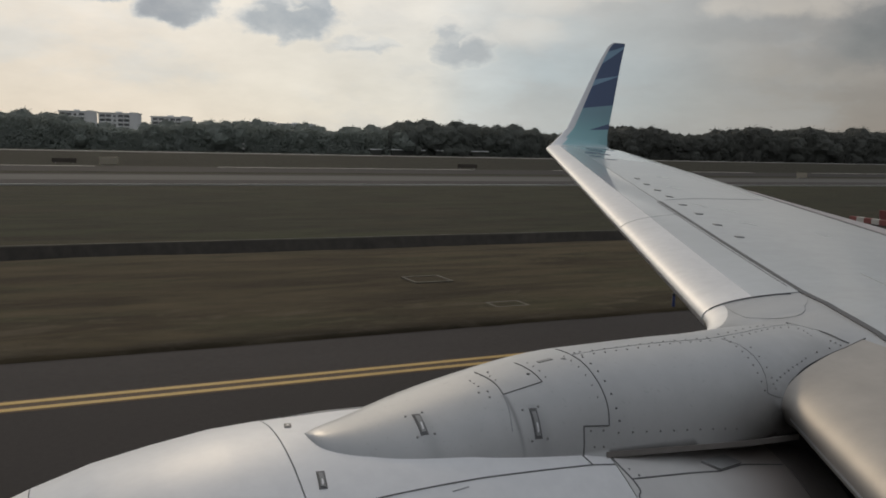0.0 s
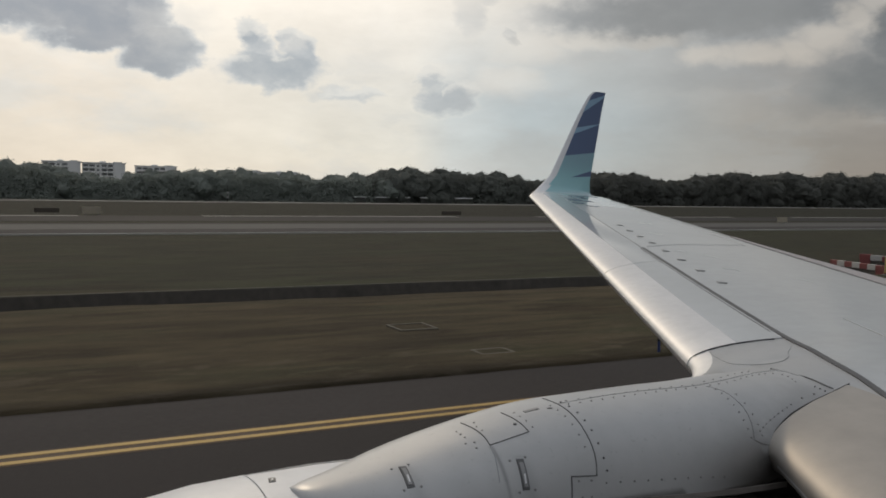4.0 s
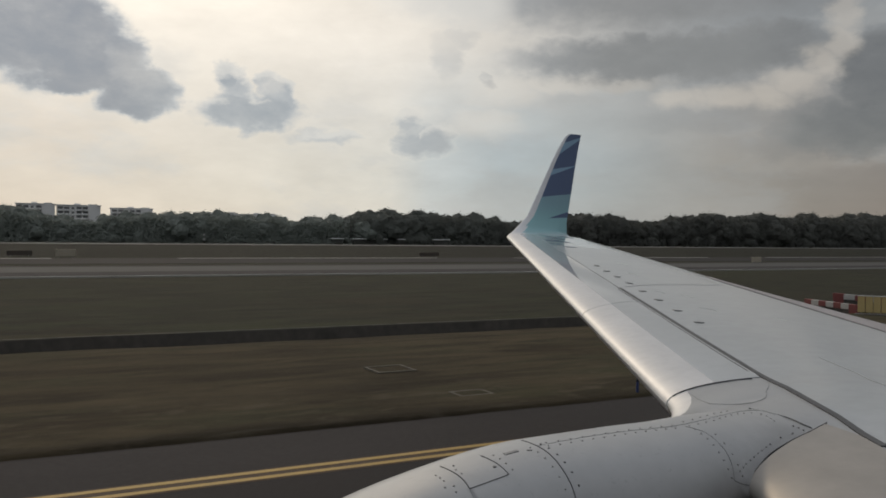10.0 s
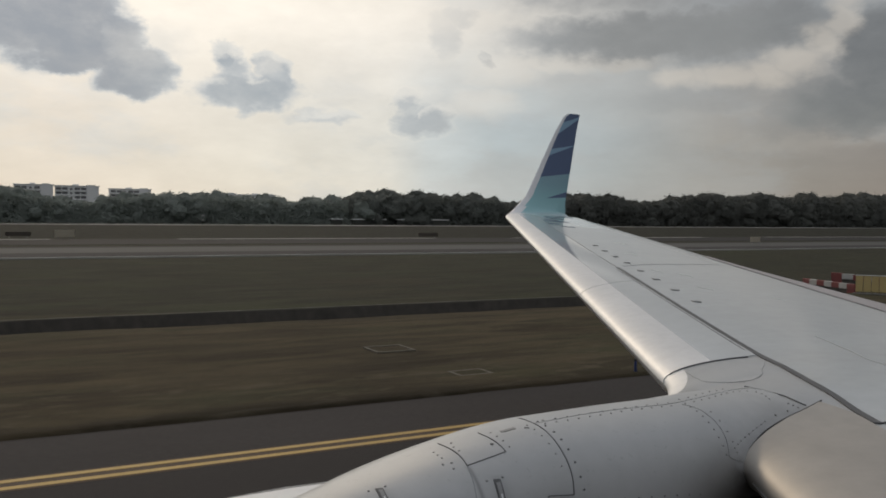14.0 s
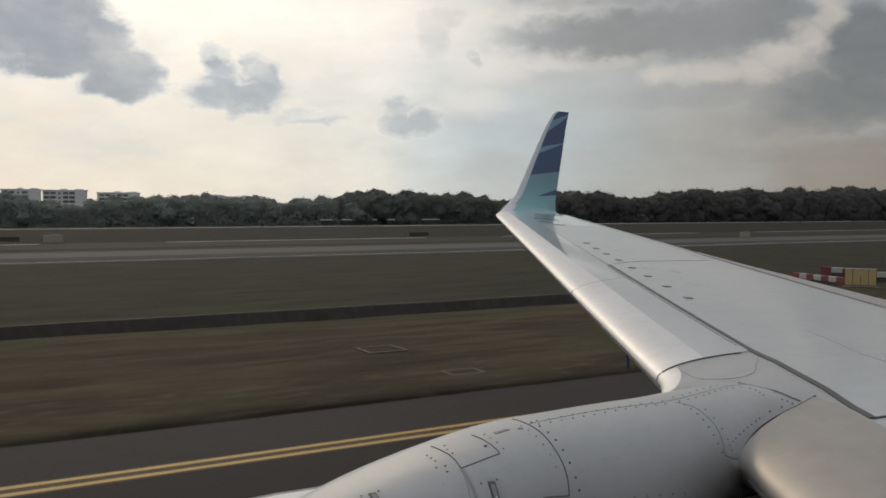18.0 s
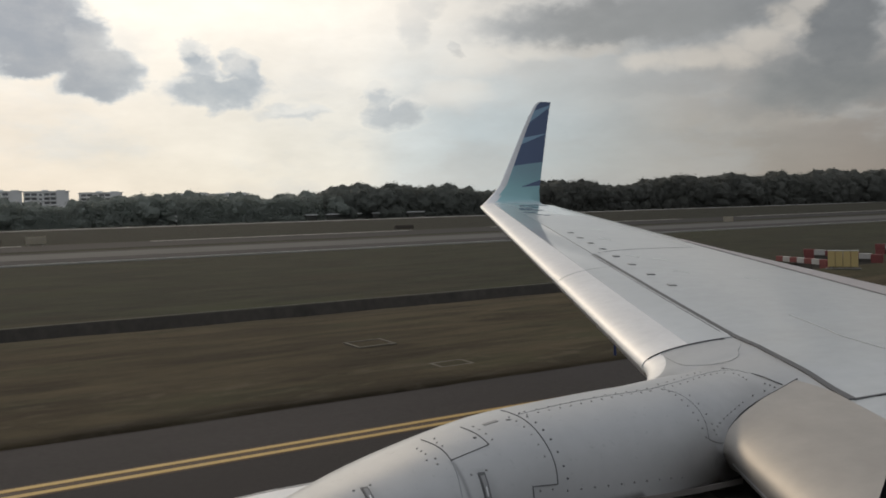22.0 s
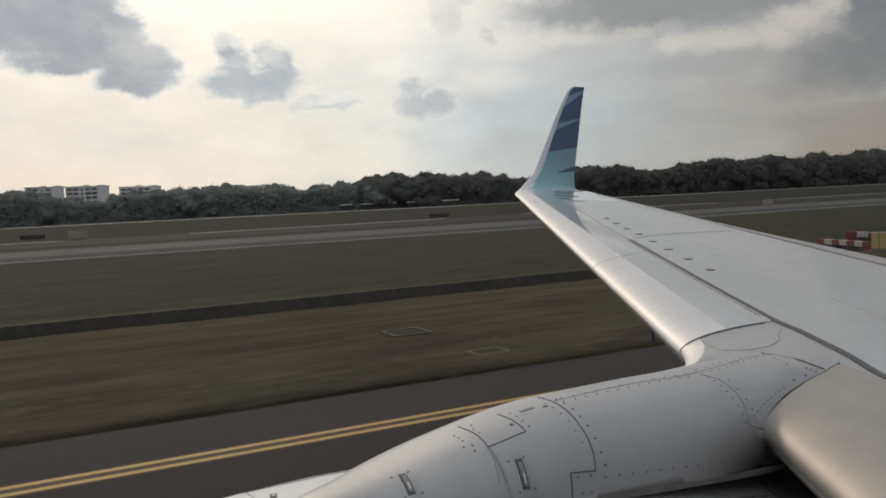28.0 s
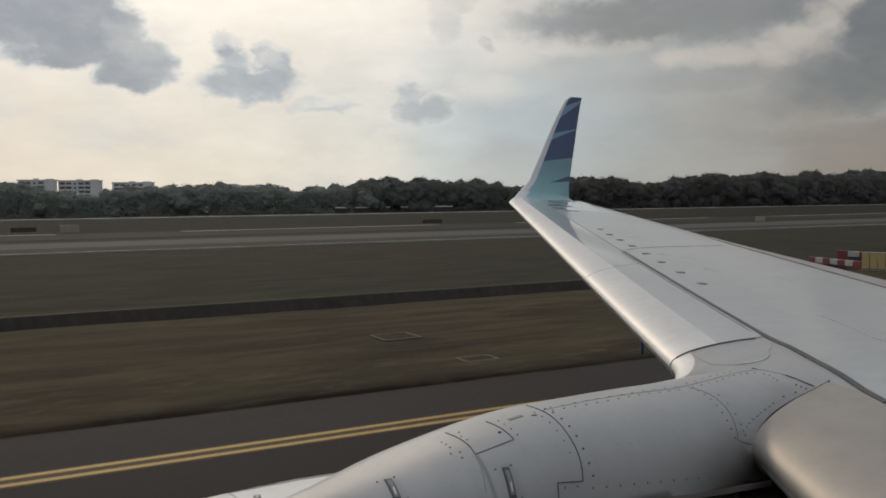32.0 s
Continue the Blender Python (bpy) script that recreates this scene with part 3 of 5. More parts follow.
for y in (13.19, 13.53):
    stripe("edge_line", -600, 800, y, y + 0.14, 0.008, YELLOW, "yellow taxiway edge line", taxiway)
stripe("paved_shoulder", -600, 800, 13.76, 15.93, 0.003, SHOULDER, "browner worn asphalt shoulder", taxiway)
stripe("line_underpaint", -600, 800, 13.11, 13.755, 0.0035, BROWN, "faded brown paint between the lines", taxiway)
stripe("worn_lane", -1500, 2500, 94.0, 109.0, 0.026, PALE, "pale worn lane", runway)
for x0, x1 in ((-60, 6), (26, 76), (95, 150), (170, 320)):
    stripe("bleached_edge", x0, x1, 148.6, 151.2, 0.03, CONCRETE_FAR, "bleached concrete edge strip", strip)
slab("drain_kerb", -1500, 2500, 81.85, 82.6, -0.2, 0.12, CONCRETE_FAR, "pale concrete kerb in the grass", "kerb")
tagged(linked("drain_coping", mesh_of("c", *loft([[(x, DITCH1 + 0.22, -0.1), (x, DITCH1 + 0.22, 0.02), (x, DITCH1 + 0.30, 0.02), (x, DITCH1 + 0.33, -0.1)] for x in (-300.0, CROSS0 - 0.2)]), False), CONCRETE),
                "concrete coping along the open drain", "kerb", kind="structure")

# ---------------------------------------------------------------- the aircraft
plane = tagged(empty("airliner", (4.5, -1.5, 0.0)), "white twin-engine jet airliner with a blue-striped winglet on the taxiway", "airliner")
HOME = Matrix.Translation((-4.5, 1.5, 0.0))


def fit_on(name, me, mat, label="", parent=None):
    """A mesh in world places as a part of the aircraft."""
    ob = linked(name, me, mat, parent or plane, label)
    ob.matrix_parent_inverse = HOME if not parent else Matrix.Identity(4)
    return ob


SLOPE = 0.51


def wing_le(y):
    x = 3.82 + (y - 4.28) * SLOPE
    if 2.95 < y < 4.28:      # the fillet that meets the pylon
        x -= 0.22 * soft(2.95, 3.3, y) * min(1.0, (4.28 - y) / 0.45) ** 2
    return x


def wing_te(y):
    return 8.37 + 0.332 * (y - 6.36) if y > 4.2 else 7.65 + (4.2 - y) * 0.02


def wing_z(y):
    return 2.356 + 0.1 * y


def thick(s):
    return 5 * (0.2969 * math.sqrt(s) - 0.126 * s - 0.3516 * s * s + 0.2843 * s ** 3 - 0.1015 * s ** 4)


def upper(y, s):
    """A point of the wing's upper skin, s along the chord."""
    a, b = wing_le(y), wing_te(y)
    t = 0.105 + 0.03 * (1 - soft(0, 6, y))
    return Vector((a + s * (b - a), y, wing_z(y) + (b - a) * t * 0.80 * thick(s)))


def lower(y, s):
    a, b = wing_le(y), wing_te(y)
    t = 0.105 + 0.03 * (1 - soft(0, 6, y))
    return Vector((a + s * (b - a), y, wing_z(y) - (b - a) * t * thick(s)))


S = [0.0, 0.003, 0.01, 0.022, 0.04, 0.065, 0.10, 0.15, 0.20, 0.27, 0.35, 0.45, 0.55, 0.65, 0.75, 0.85, 0.93, 1.0]


def gap_x(y):
    """The slats' trailing line, parallel to the wing's nose."""
    return 5.034 + 0.50 * (y - 5.15)


def wing_ring(y):
    row = list(S)
    if 2.9 < y < 4.4:        # one station runs under the slat gap
        row[8] = (gap_x(y) - wing_le(y)) / (wing_te(y) - wing_le(y))
    return [upper(y, s) for s in row] + [lower(y, s) for s in row[-2:0:-1]]


wy = [-0.2, 0.4, 1.0, 1.6, 2.2, 2.8, 2.95, *np.arange(2.99, 3.59, 0.04), 3.6, 3.68, 3.75, 3.83, 3.92, 4.01, 4.10, 4.19, 4.28, 4.6, 5.3, 6.2, 7.2, 8.2, 9.2, 10.4, 11.6, 12.8, 13.8, 14.6, 15.1, 15.35]
v, f = loft([wing_ring(y) for y in wy])
wing = turned_out(fit_on("wing", mesh_of("wing", v, f), WING, "pale grey painted wing"))
wing.data.materials.append(METAL)
wing.data.materials.append(PYLON)
wing.data.materials.append(SLAT)
for poly in wing.data.polygons:
    c = poly.center
    s = (c.x - wing_le(c.y)) / (wing_te(c.y) - wing_le(c.y))
    column = poly.index % (2 * len(S) - 2)
    # pale metal on the fillet stands in for its bright highlight
    if column < 4 and 3.83 < c.y < 4.28:
        poly.material_index = 1
    elif column < 8 and 2.98 < c.y < 4.3:
        poly.material_index = 2
    elif s < 0.085 and not 2.98 < c.y < 4.3:
        poly.material_index = 1
    elif c.y > 12.8:
        poly.material_index = 3

# winglet: y, z, leading x, trailing x, lean of the section (0 flat, 1 upright)
TIP = [(15.35, wing_z(15.35), 9.465, 11.355, 0.0), (15.50, 3.915, 9.57, 11.34, 0.12), (15.62, 3.985, 9.74, 11.31, 0.45), (15.71, 4.12, 9.95, 11.30, 0.75), (15.78, 4.36, 10.25, 11.33, 0.92),
       (15.87, 4.80, 10.54, 11.46, 1.0), (15.94, 5.20, 10.79, 11.58, 1.0), (16.01, 5.60, 11.04, 11.70, 1.0), (16.06, 5.95, 11.27, 11.80, 1.0), (16.10, 6.22, 11.47, 11.89, 1.0), (16.11, 6.31, 11.60, 11.92, 1.0)]
rings = []
for y, z, a, b, lean in TIP:
    b += 0.03 * lean
    c, ang = b - a, lean * radians(80)
    t = 0.105 + (0.075 - 0.105) * lean
    up = Vector((0, -math.sin(ang), math.cos(ang)))
    mid = Vector((0, y, z))
    sag = {0.12: 0.02, 0.45: 0.065, 0.75: 0.15, 0.92: 0.13}.get(lean, 0.0)     # the trailing edge turns up more tightly than the nose

    def at(s):
        w = max(0.0, (s - 0.35) / 0.65) ** 1.3
        return mid + Vector((a + s * c, 0.35 * sag * w, -sag * w))

    rings.append([at(s) + up * (c * t * 0.8 * thick(s)) for s in S] + [at(s) - up * (c * t * thick(s)) for s in S[-2:0:-1]])
v, f = loft(rings)
winglet = turned_out(fit_on("winglet", mesh_of("winglet", v, f), LIVERY, "turquoise and navy striped winglet"))
winglet.data.materials.append(METAL)
for poly in winglet.data.polygons:
    a, b = lerp_table([(r[1], r[2], r[3]) for r in TIP], poly.center.z)
    if (poly.center.x - a) / (b - a) < 0.16:
        poly.material_index = 1

# engine
EY, EZ = 3.33, 1.6
NAC = [(-0.27, 0.80), (-0.255, 0.845), (-0.22, 0.88), (-0.13, 0.925), (-0.05, 0.955), (0.166, 1.02), (0.39, 1.063), (0.62, 1.098), (0.87, 1.112), (1.13, 1.12), (1.5, 1.115), (2.0, 1.08), (2.5, 1.0), (3.0, 0.90), (3.45, 0.80)]


def nac_r(x):
    return float(np.interp(x, [p[0] for p in NAC], [p[1] for p in NAC]))


def nac_point(x, deg, lift=0.0):
    """On the nacelle, degrees from its top towards the cabin."""
    r = nac_r(x) + lift
    return Vector((x, EY - r * math.sin(radians(deg)), EZ + r * math.cos(radians(deg))))


def nac_skin(name, x0, x1, mat, label, inner=None):
    cut = sorted({x0, x1, *[p[0] for p in NAC if x0 < p[0] < x1], *np.linspace(x0, x1, 10)})
    prof = [(x, nac_r(x)) for x in cut] + [(x, nac_r(x) - 0.06) for x in cut[::-1]] if inner is None else inner
    n = 96
    verts = [(x, EY - r * math.sin(2 * math.pi * k / n), EZ + r * math.cos(2 * math.pi * k / n)) for x, r in prof for k in range(n)]
    m = len(prof)
    faces = [(i * n + k, i * n + (k + 1) % n, ((i + 1) % m) * n + (k + 1) % n, ((i + 1) % m) * n + k) for i in range(m) for k in range(n)]
    return turned_out(fit_on(name, mesh_of(name, verts, faces), mat, label))


lip_prof = [(-0.05, 0.955), (-0.13, 0.925), (-0.22, 0.88), (-0.255, 0.845), (-0.27, 0.80), (-0.25, 0.765), (-0.18, 0.74), (-0.05, 0.73), (0.4, 0.77), (0.4, 0.79), (-0.05, 0.76)]
lip = nac_skin("inlet_lip", 0, 0, METAL, "bare metal engine inlet lip", lip_prof)
inlet = nac_skin("inlet_cowl", -0.046, 0.822, WHITE, "white engine inlet cowl")
fan_cowl = nac_skin("fan_cowl", 0.828, 2.115, WHITE, "white engine fan cowl")
reverser = nac_skin("thrust_reverser_cowl", 2.121, 3.16, REVERSER_PAINT, "white thrust reverser cowl")
nac_skin("exhaust_sleeve", 3.164, 3.45, SLEEVE, "dark brown-grey rear sleeve")

# pylon fairing: x, inboard edge, outboard edge, top, foot
PYL = [(0.928, 3.20, 3.345, 2.716, 2.5), (0.936, 3.13, 3.37, 2.723, 2.48), (0.95, 3.07, 3.40, 2.728, 2.45), (0.98, 3.035, 3.44, 2.736, 2.45), (1.04, 2.982, 3.49, 2.741, 2.45), (1.15, 2.942, 3.56, 2.752, 2.45), (1.30, 2.922, 3.67, 2.772, 2.45),
       (1.5, 2.914, 3.74, 2.808, 2.45), (1.7, 2.914, 3.745, 2.854, 2.45), (1.9, 2.915, 3.75, 2.893, 2.45), (2.1, 2.91, 3.755, 2.92, 2.44), (2.7, 2.89, 3.77, 2.935, 2.42), (2.95, 2.91, 3.77, 2.932, 2.42), (3.15, 2.95, 3.80, 2.93, 2.42),
       (3.35, 2.99, 3.84, 2.925, 2.42), (3.6, 3.035, 3.88, 2.91, 2.42), (3.96, 3.11, 3.92, 2.885, 2.42), (4.2, 3.17, 3.90, 2.845, 2.42), (4.5, 3.25, 3.80, 2.75, 2.4)]


def pylon_ring(x):
    y0, y1, top, foot = eased(PYL, x, min(0.08, (x - 0.928) * 0.6))
    ring = []
    for k in range(41):
        a = math.pi * k / 40
        c, s_ = math.cos(a), math.sin(a)
        ring.append(Vector((x, (y0 + y1) / 2 - (y1 - y0) / 2 * math.copysign(abs(c) ** 0.8, c), foot + (top - foot) * abs(s_) ** 0.85)))
    return ring


def pylon_cut(x):
    """The fairing's section with its lower edge undercut behind the fan cowl, and its flank falling back beside the wing."""
    ring = pylon_ring(x)
    edge = float(np.interp(x, [2.10, 2.4, 2.7, 2.9, 3.3], [54.0, 56.2, 58.5, 59.5, 60.0]))
    deg = [math.degrees(math.atan2(EY - p.y, p.z - 2.3)) for p in ring]
    fall = 0.06 * soft(2.9, 3.4, x)
    for p, d in zip(ring, deg):
        p.y += fall * soft(36.0, 60.0, d)
    i = next(k for k in range(41) if deg[k] < edge)
    t = (edge - deg[i - 1]) / (deg[i] - deg[i - 1]) if i else 0.0
    rim = ring[i - 1].lerp(ring[i], t) if i else ring[0].copy()
    back = 0.12 * soft(2.115, 2.14, x)
    foot = [Vector((x, rim.y + back, ring[0].z + (rim.z - ring[0].z) * k / 3)) for k in range(4)] if back else [ring[0].lerp(rim, k / 3) for k in range(4)]
    rest = []
    for k in range(41):
        u = i + (40 - i) * k / 40
        rest.append(ring[int(u)].lerp(ring[min(40, int(u) + 1)], u - int(u)))
    return foot + [rim] + rest


v, f = loft([pylon_cut(x) for x in sorted({0.928, 0.931, 0.936, 0.943, 0.952, 0.965, 0.98, 2.112, 2.118, 2.126, 2.135, 2.142, *np.linspace(1.0, 4.5, 80)})])
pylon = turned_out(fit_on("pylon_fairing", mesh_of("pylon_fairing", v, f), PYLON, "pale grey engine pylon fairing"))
pylon.data.materials.append(RECESS_SHADE)
# the undercut's faces are painted dark for its shade
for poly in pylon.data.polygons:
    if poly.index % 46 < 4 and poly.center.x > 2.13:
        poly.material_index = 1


def melted(one, two, reach, y_low, y_high):
    """Rounds the inner corner where two skins meet: near the joint each takes on the other's lean."""
    trees = [(BVHTree.FromPolygons([q.co for q in ob.data.vertices], [tuple(p.vertices) for p in ob.data.polygons]), ob.data) for ob in (one, two)]
    for (_, me), (tree, _) in (trees, trees[::-1]):
        turned = []
        for q in me.vertices:
            lean = Vector((0, 0, 0))
            if y_low < q.co.y < y_high and q.co.z > 2.62 and 2.9 < q.co.x < 4.6:
                spot, nrm, _, gap = tree.find_nearest(q.co)
                if (q.co - spot).dot(nrm) < 0:
                    gap = 0.0
                share = 1.0 - soft(0.0, reach, gap)
                if share > 0.0:
                    lean = (q.normal * (1 - 0.5 * share) + nrm * 0.5 * share).normalized()
            turned.append(lean)
        me.normals_split_custom_set_from_vertices(turned)


melted(wing, pylon, 0.16, 2.9, 3.75)

strut = part("pylon_strut", box(1.6, 3.12, 1.7, 4.6, 3.54, 2.62, 0.06), RECESS_SHADE, plane, "pylon strut, coloured dark for the recess shade")
strut.matrix_parent_inverse = HOME

# fuselage shell with the window that the camera looks out of
FR, FY, FZ = 1.95, -1.5, 3.2
fx = sorted({*np.linspace(-9, 16, 26), 0.0, 0.36})
fa = sorted({*np.linspace(0, 360, 73), *[math.degrees(math.asin((z - FZ) / FR)) for z in (3.60, 4.04)]})[:-1]
verts, faces, n = [], [], len(fa)
for r in (FR, FR - 0.05):
    for x in fx:
        verts += [(x, FY + r * math.cos(radians(a)), FZ + r * math.sin(radians(a))) for a in fa]
m = len(fx)
lo, hi = [math.degrees(math.asin((z - FZ) / FR)) for z in (3.60, 4.04)]
for i in range(m - 1):
    for j in range(n):
        k = (j + 1) % n
        hole = abs(fx[i]) < 1e-6 and lo - 0.01 <= fa[j] < hi - 0.01
        if hole:
            continue
        for q in (0, m * n):
            faces.append((q + i * n + j, q + i * n + k, q + (i + 1) * n + k, q + (i + 1) * n + j))
for e in (0, m - 1):
    faces.append(tuple(e * n + j for j in range(n)))
fuselage = fit_on("fuselage", mesh_of("fuselage", verts, faces, False), SKIN, "pale grey fuselage barrel")

# main gear that carries the aircraft
for gy in (1.35, -4.35):
    bm = bmesh.new()
    bmesh.ops.create_cone(bm, cap_ends=True, segments=20, radius1=0.1, radius2=0.1, depth=1.9, matrix=Matrix.Translation((6.9, gy, 1.5)))
    leg = part("landing_gear_leg", bm, STEEL, plane)
    leg.matrix_parent_inverse = HOME
    for dy in (-0.42, 0.42):
        bm = bmesh.new()
        bmesh.ops.create_cone(bm, cap_ends=True, segments=40, radius1=0.56, radius2=0.56, depth=0.38, matrix=pose(6.9, gy + dy, 0.56, 90, 0, 0))
        bmesh.ops.bevel(bm, geom=[e for e in bm.edges if len(e.link_faces) == 2 and max(len(q.verts) for q in e.link_faces) > 4], offset=0.08, segments=3, affect="EDGES")
        wheel = part("wheel", bm, RUBBER, plane, "black tyre", True)
        wheel.matrix_parent_inverse = HOME

# ---------------------------------------------------------------- panel seams, latches and rivets of the aircraft
def curve_through(pts, n=8):
    """A smooth run through control values (Catmull-Rom)."""
    p = [pts[0], *pts, pts[-1]]
    got = []
    for i in range(1, len(p) - 2):
        for k in range(n):
            t = k / n
            got.append(tuple(0.5 * (2 * b + (c - a) * t + (2 * a - 5 * b + 4 * c - d) * t * t + (3 * b - a - 3 * c + d) * t ** 3) for a, b, c, d in zip(p[i - 1], p[i], p[i + 1], p[i + 2])))
    got.append(tuple(pts[-1]))
    return got


def on_wing(y, s):
    p = upper(y, s)
    n = (upper(y, s + 0.01) - upper(y, max(s - 0.01, 0.0))).cross(upper(y + 0.05, s) - upper(y - 0.05, s)).normalized()
    return p, (n if n.z > 0 else -n)


def on_nacelle(x, deg):
    return nac_point(x, deg), Vector((0, -math.sin(radians(deg)), math.cos(radians(deg))))


def on_pylon(x, deg):
    """Where a ray from inside the fairing, deg from upright towards the cabin, leaves it."""
    ring = pylon_ring(x)
    want = radians(deg)
    best = min(range(len(ring) - 1), key=lambda i: abs(math.atan2(EY - (ring[i].y + ring[i + 1].y) / 2, (ring[i].z + ring[i + 1].z) / 2 - 2.3) - want))
    a, b = ring[best], ring[best + 1]
    fa, fb = math.atan2(EY - a.y, a.z - 2.3), math.atan2(EY - b.y, b.z - 2.3)
    t = 0.5 if abs(fb - fa) < 1e-6 else max(-0.5, min(1.5, (want - fa) / (fb - fa)))
    n = Vector((0, a.z - b.z, b.y - a.y)).normalized()
    return a.lerp(b, t), (n if n.z > 0 or n.y < 0 else -n)


def seam(name, where, pts, width, parent, mat=None, smooth=True, lift=0.0025, n=8, label=""):
    """A narrow strip of sealant laid along a skin."""
    run = curve_through(pts, n) if smooth else [tuple(np.array(a) + (np.array(b) - np.array(a)) * k / n) for a, b in zip(pts, pts[1:]) for k in range(n)] + [tuple(pts[-1])]
    got = [where(*q) for q in run]
    verts, faces = [], []
    for i, (p, nrm) in enumerate(got):
        d = got[min(i + 1, len(got) - 1)][0] - got[max(i - 1, 0)][0]
        side = d.cross(nrm).normalized() * (width / 2 if width > 0.01 else 0.38 * width)
        verts += [p - side - nrm * 0.006, p - side + nrm * lift, p + side + nrm * lift, p + side - nrm * 0.006]
    k = len(got)
    for i in range(k - 1):
        for j in range(4):
            faces.append((4 * i + j, 4 * i + (j + 1) % 4, 4 * i + 4 + (j + 1) % 4, 4 * i + 4 + j))
    faces += [(0, 1, 2, 3), (4 * k - 4, 4 * k - 3, 4 * k - 2, 4 * k - 1)]
    ob = linked(name, mesh_of(name, verts, faces, False), mat or DARK, parent, label)
    return turned_out(ob)


STUDS = {}


def studs(where, spots, r, parent, mat=None):
    """Flat fastener heads, each a piece of its own on one shared mesh a size."""
    if r not in STUDS:
        verts, faces = [], []
        for h, rr in ((-0.003, 0.84 * r), (0.002, 0.84 * r), (0.0032, 0.5 * r)):
            verts += [(math.cos(a * 0.7854) * rr, math.sin(a * 0.7854) * rr, h) for a in range(8)]
        for lv in (0, 8):
            faces += [(lv + a, lv + (a + 1) % 8, lv + 8 + (a + 1) % 8, lv + 8 + a) for a in range(8)]
        faces.append(tuple(16 + a for a in range(8)))
        STUDS[r] = mesh_of("rivet", verts, faces, False)
        STUDS[r].materials.append(mat or RIVET)
    for q in spots:
        p, nrm = where(*q)
        ob = linked("rivet", STUDS[r], None, parent)
        ob.matrix_local = Matrix.Translation(p) @ nrm.to_track_quat("Z", "Y").to_matrix().to_4x4()


RIVET = stuff_of("rivet_metal", (0.26, 0.255, 0.25), 0.5, 0.2)


def run_of(a, b, n):
    return [tuple(np.array(a) + (np.array(b) - np.array(a)) * k / (n - 1)) for k in range(n)]


# slats: shells that stand a little proud of the wing's nose
def slat_shell(name, ys, s_end, mat, label, skew_in=0.0, skew_out=0.0):
    rings = []
    for y_ in ys:
        se = s_end(y_)
        part_way = (y_ - ys[0]) / (ys[-1] - ys[0])
        row = []
        for k in range(-4, 23):
            s = abs(k) / 4 * 0.03 if k < 0 else (k / 22) ** 1.8 * se
            y = y_ + skew_in * s * (1 - part_way) ** 4 + skew_out * s * part_way ** 6
            p = lower(y, s) if k < 0 else upper(y, s)
            q = (lower if k < 0 else upper)(y, s + 0.004)
            d = q - p
            nrm = Vector((-d.z, 0, d.x)).normalized() if k >= 0 else Vector((d.z, 0, -d.x)).normalized()
            if k == 0:
                nrm = Vector((-1, 0, 0.2)).normalized()
            row.append(p + nrm * 0.006)
        rings.append(row)
    v, f = loft(rings, closed=False)
    n = len(rings[0])
    inner = [p + Vector((0.012, 0, -0.008)) for p in v]
    m = len(v)
    faces = list(f) + [tuple(m + i for i in q[::-1]) for q in f]
    k = len(rings)
    for i in range(k - 1):
        for j in (0, n - 1):
            faces.append((i * n + j, (i + 1) * n + j, m + (i + 1) * n + j, m + i * n + j))
    for i in (0, k - 1):
        for j in range(n - 1):
            faces.append((i * n + j, i * n + j + 1, m + i * n + j + 1, m + i * n + j))
    ob = turned_out(linked(name, mesh_of(name, v + inner, faces), mat, wing, label))
    if mat is SLAT:
        ob.data.materials.append(METAL)
        row, half = n - 1, len(f)
        for poly in ob.data.polygons:
            if poly.index < 2 * half and (poly.index % half) % row < 19:
                poly.material_index = 1
    return ob


def at_x(y, x):
    return on_wing(y, (x - wing_le(y)) / (wing_te(y) - wing_le(y)))


def slat_end(y):
    return (gap_x(y) - 0.022 - wing_le(y)) / (wing_te(y) - wing_le(y))


slat_shell("slat", np.linspace(4.29, 7.06, 24), slat_end, SLAT, "leading edge slat with a bare metal nose", -0.75)
slat_shell("slat", np.linspace(7.075, 15.28, 30), slat_end, SLAT, "leading edge slat with a bare metal nose")
slat_shell("leading_edge_flap", np.linspace(0.42, 3.02, 30), slat_end, FLAP_METAL, "tarnished bare metal inboard leading edge", 0.0, 0.9)
seam("slat_gap", at_x, [(y, gap_x(y)) for y in (7.92, 7.0, 6.0, 5.2, 4.6, 4.1, 3.6, 3.3, 3.0, 2.81)], 0.040, wing, lift=0.008)
seam("slat_lip", at_x, [(y, gap_x(y) - 0.05) for y in (7.85, 6.5, 5.3, 4.3)], 0.005, wing, lift=0.009)
seam("panel_seam", at_x, [(y, gap_x(y)) for y in (15.2, 12.0, 9.5, 7.95)], 0.006, wing, FAINT)
seam("flap_seam", at_x, [(2.81, gap_x(2.81)), (2.76, 4.12), (2.68, 4.6)], 0.014, wing, lift=0.006)
seam("panel_seam", on_wing, [(8.01, 0.263), (8.14, 0.42), (8.24, 0.586), (8.48, 0.85)], 0.007, wing, FAINT)
seam("aileron_seam", on_wing, [(14.2, 0.86), (11.0, 0.86), (8.5, 0.87)], 0.008, wing, SCUFF)
seam("spoiler_seam", on_wing, [(4.5, 0.42), (3.9, 0.42), (3.3, 0.42)], 0.010, wing, SCUFF)
seam("trailing_edge_strip", on_wing, [(14.6, 0.965), (11.0, 0.955), (9.4, 0.95)], 0.007, wing, FAINT)
seam("flap_seam", on_wing, [(9.2, 0.955), (8.0, 0.95), (7.0, 0.95), (5.5, 0.955), (4.3, 0.955)], 0.014, wing, DARK)
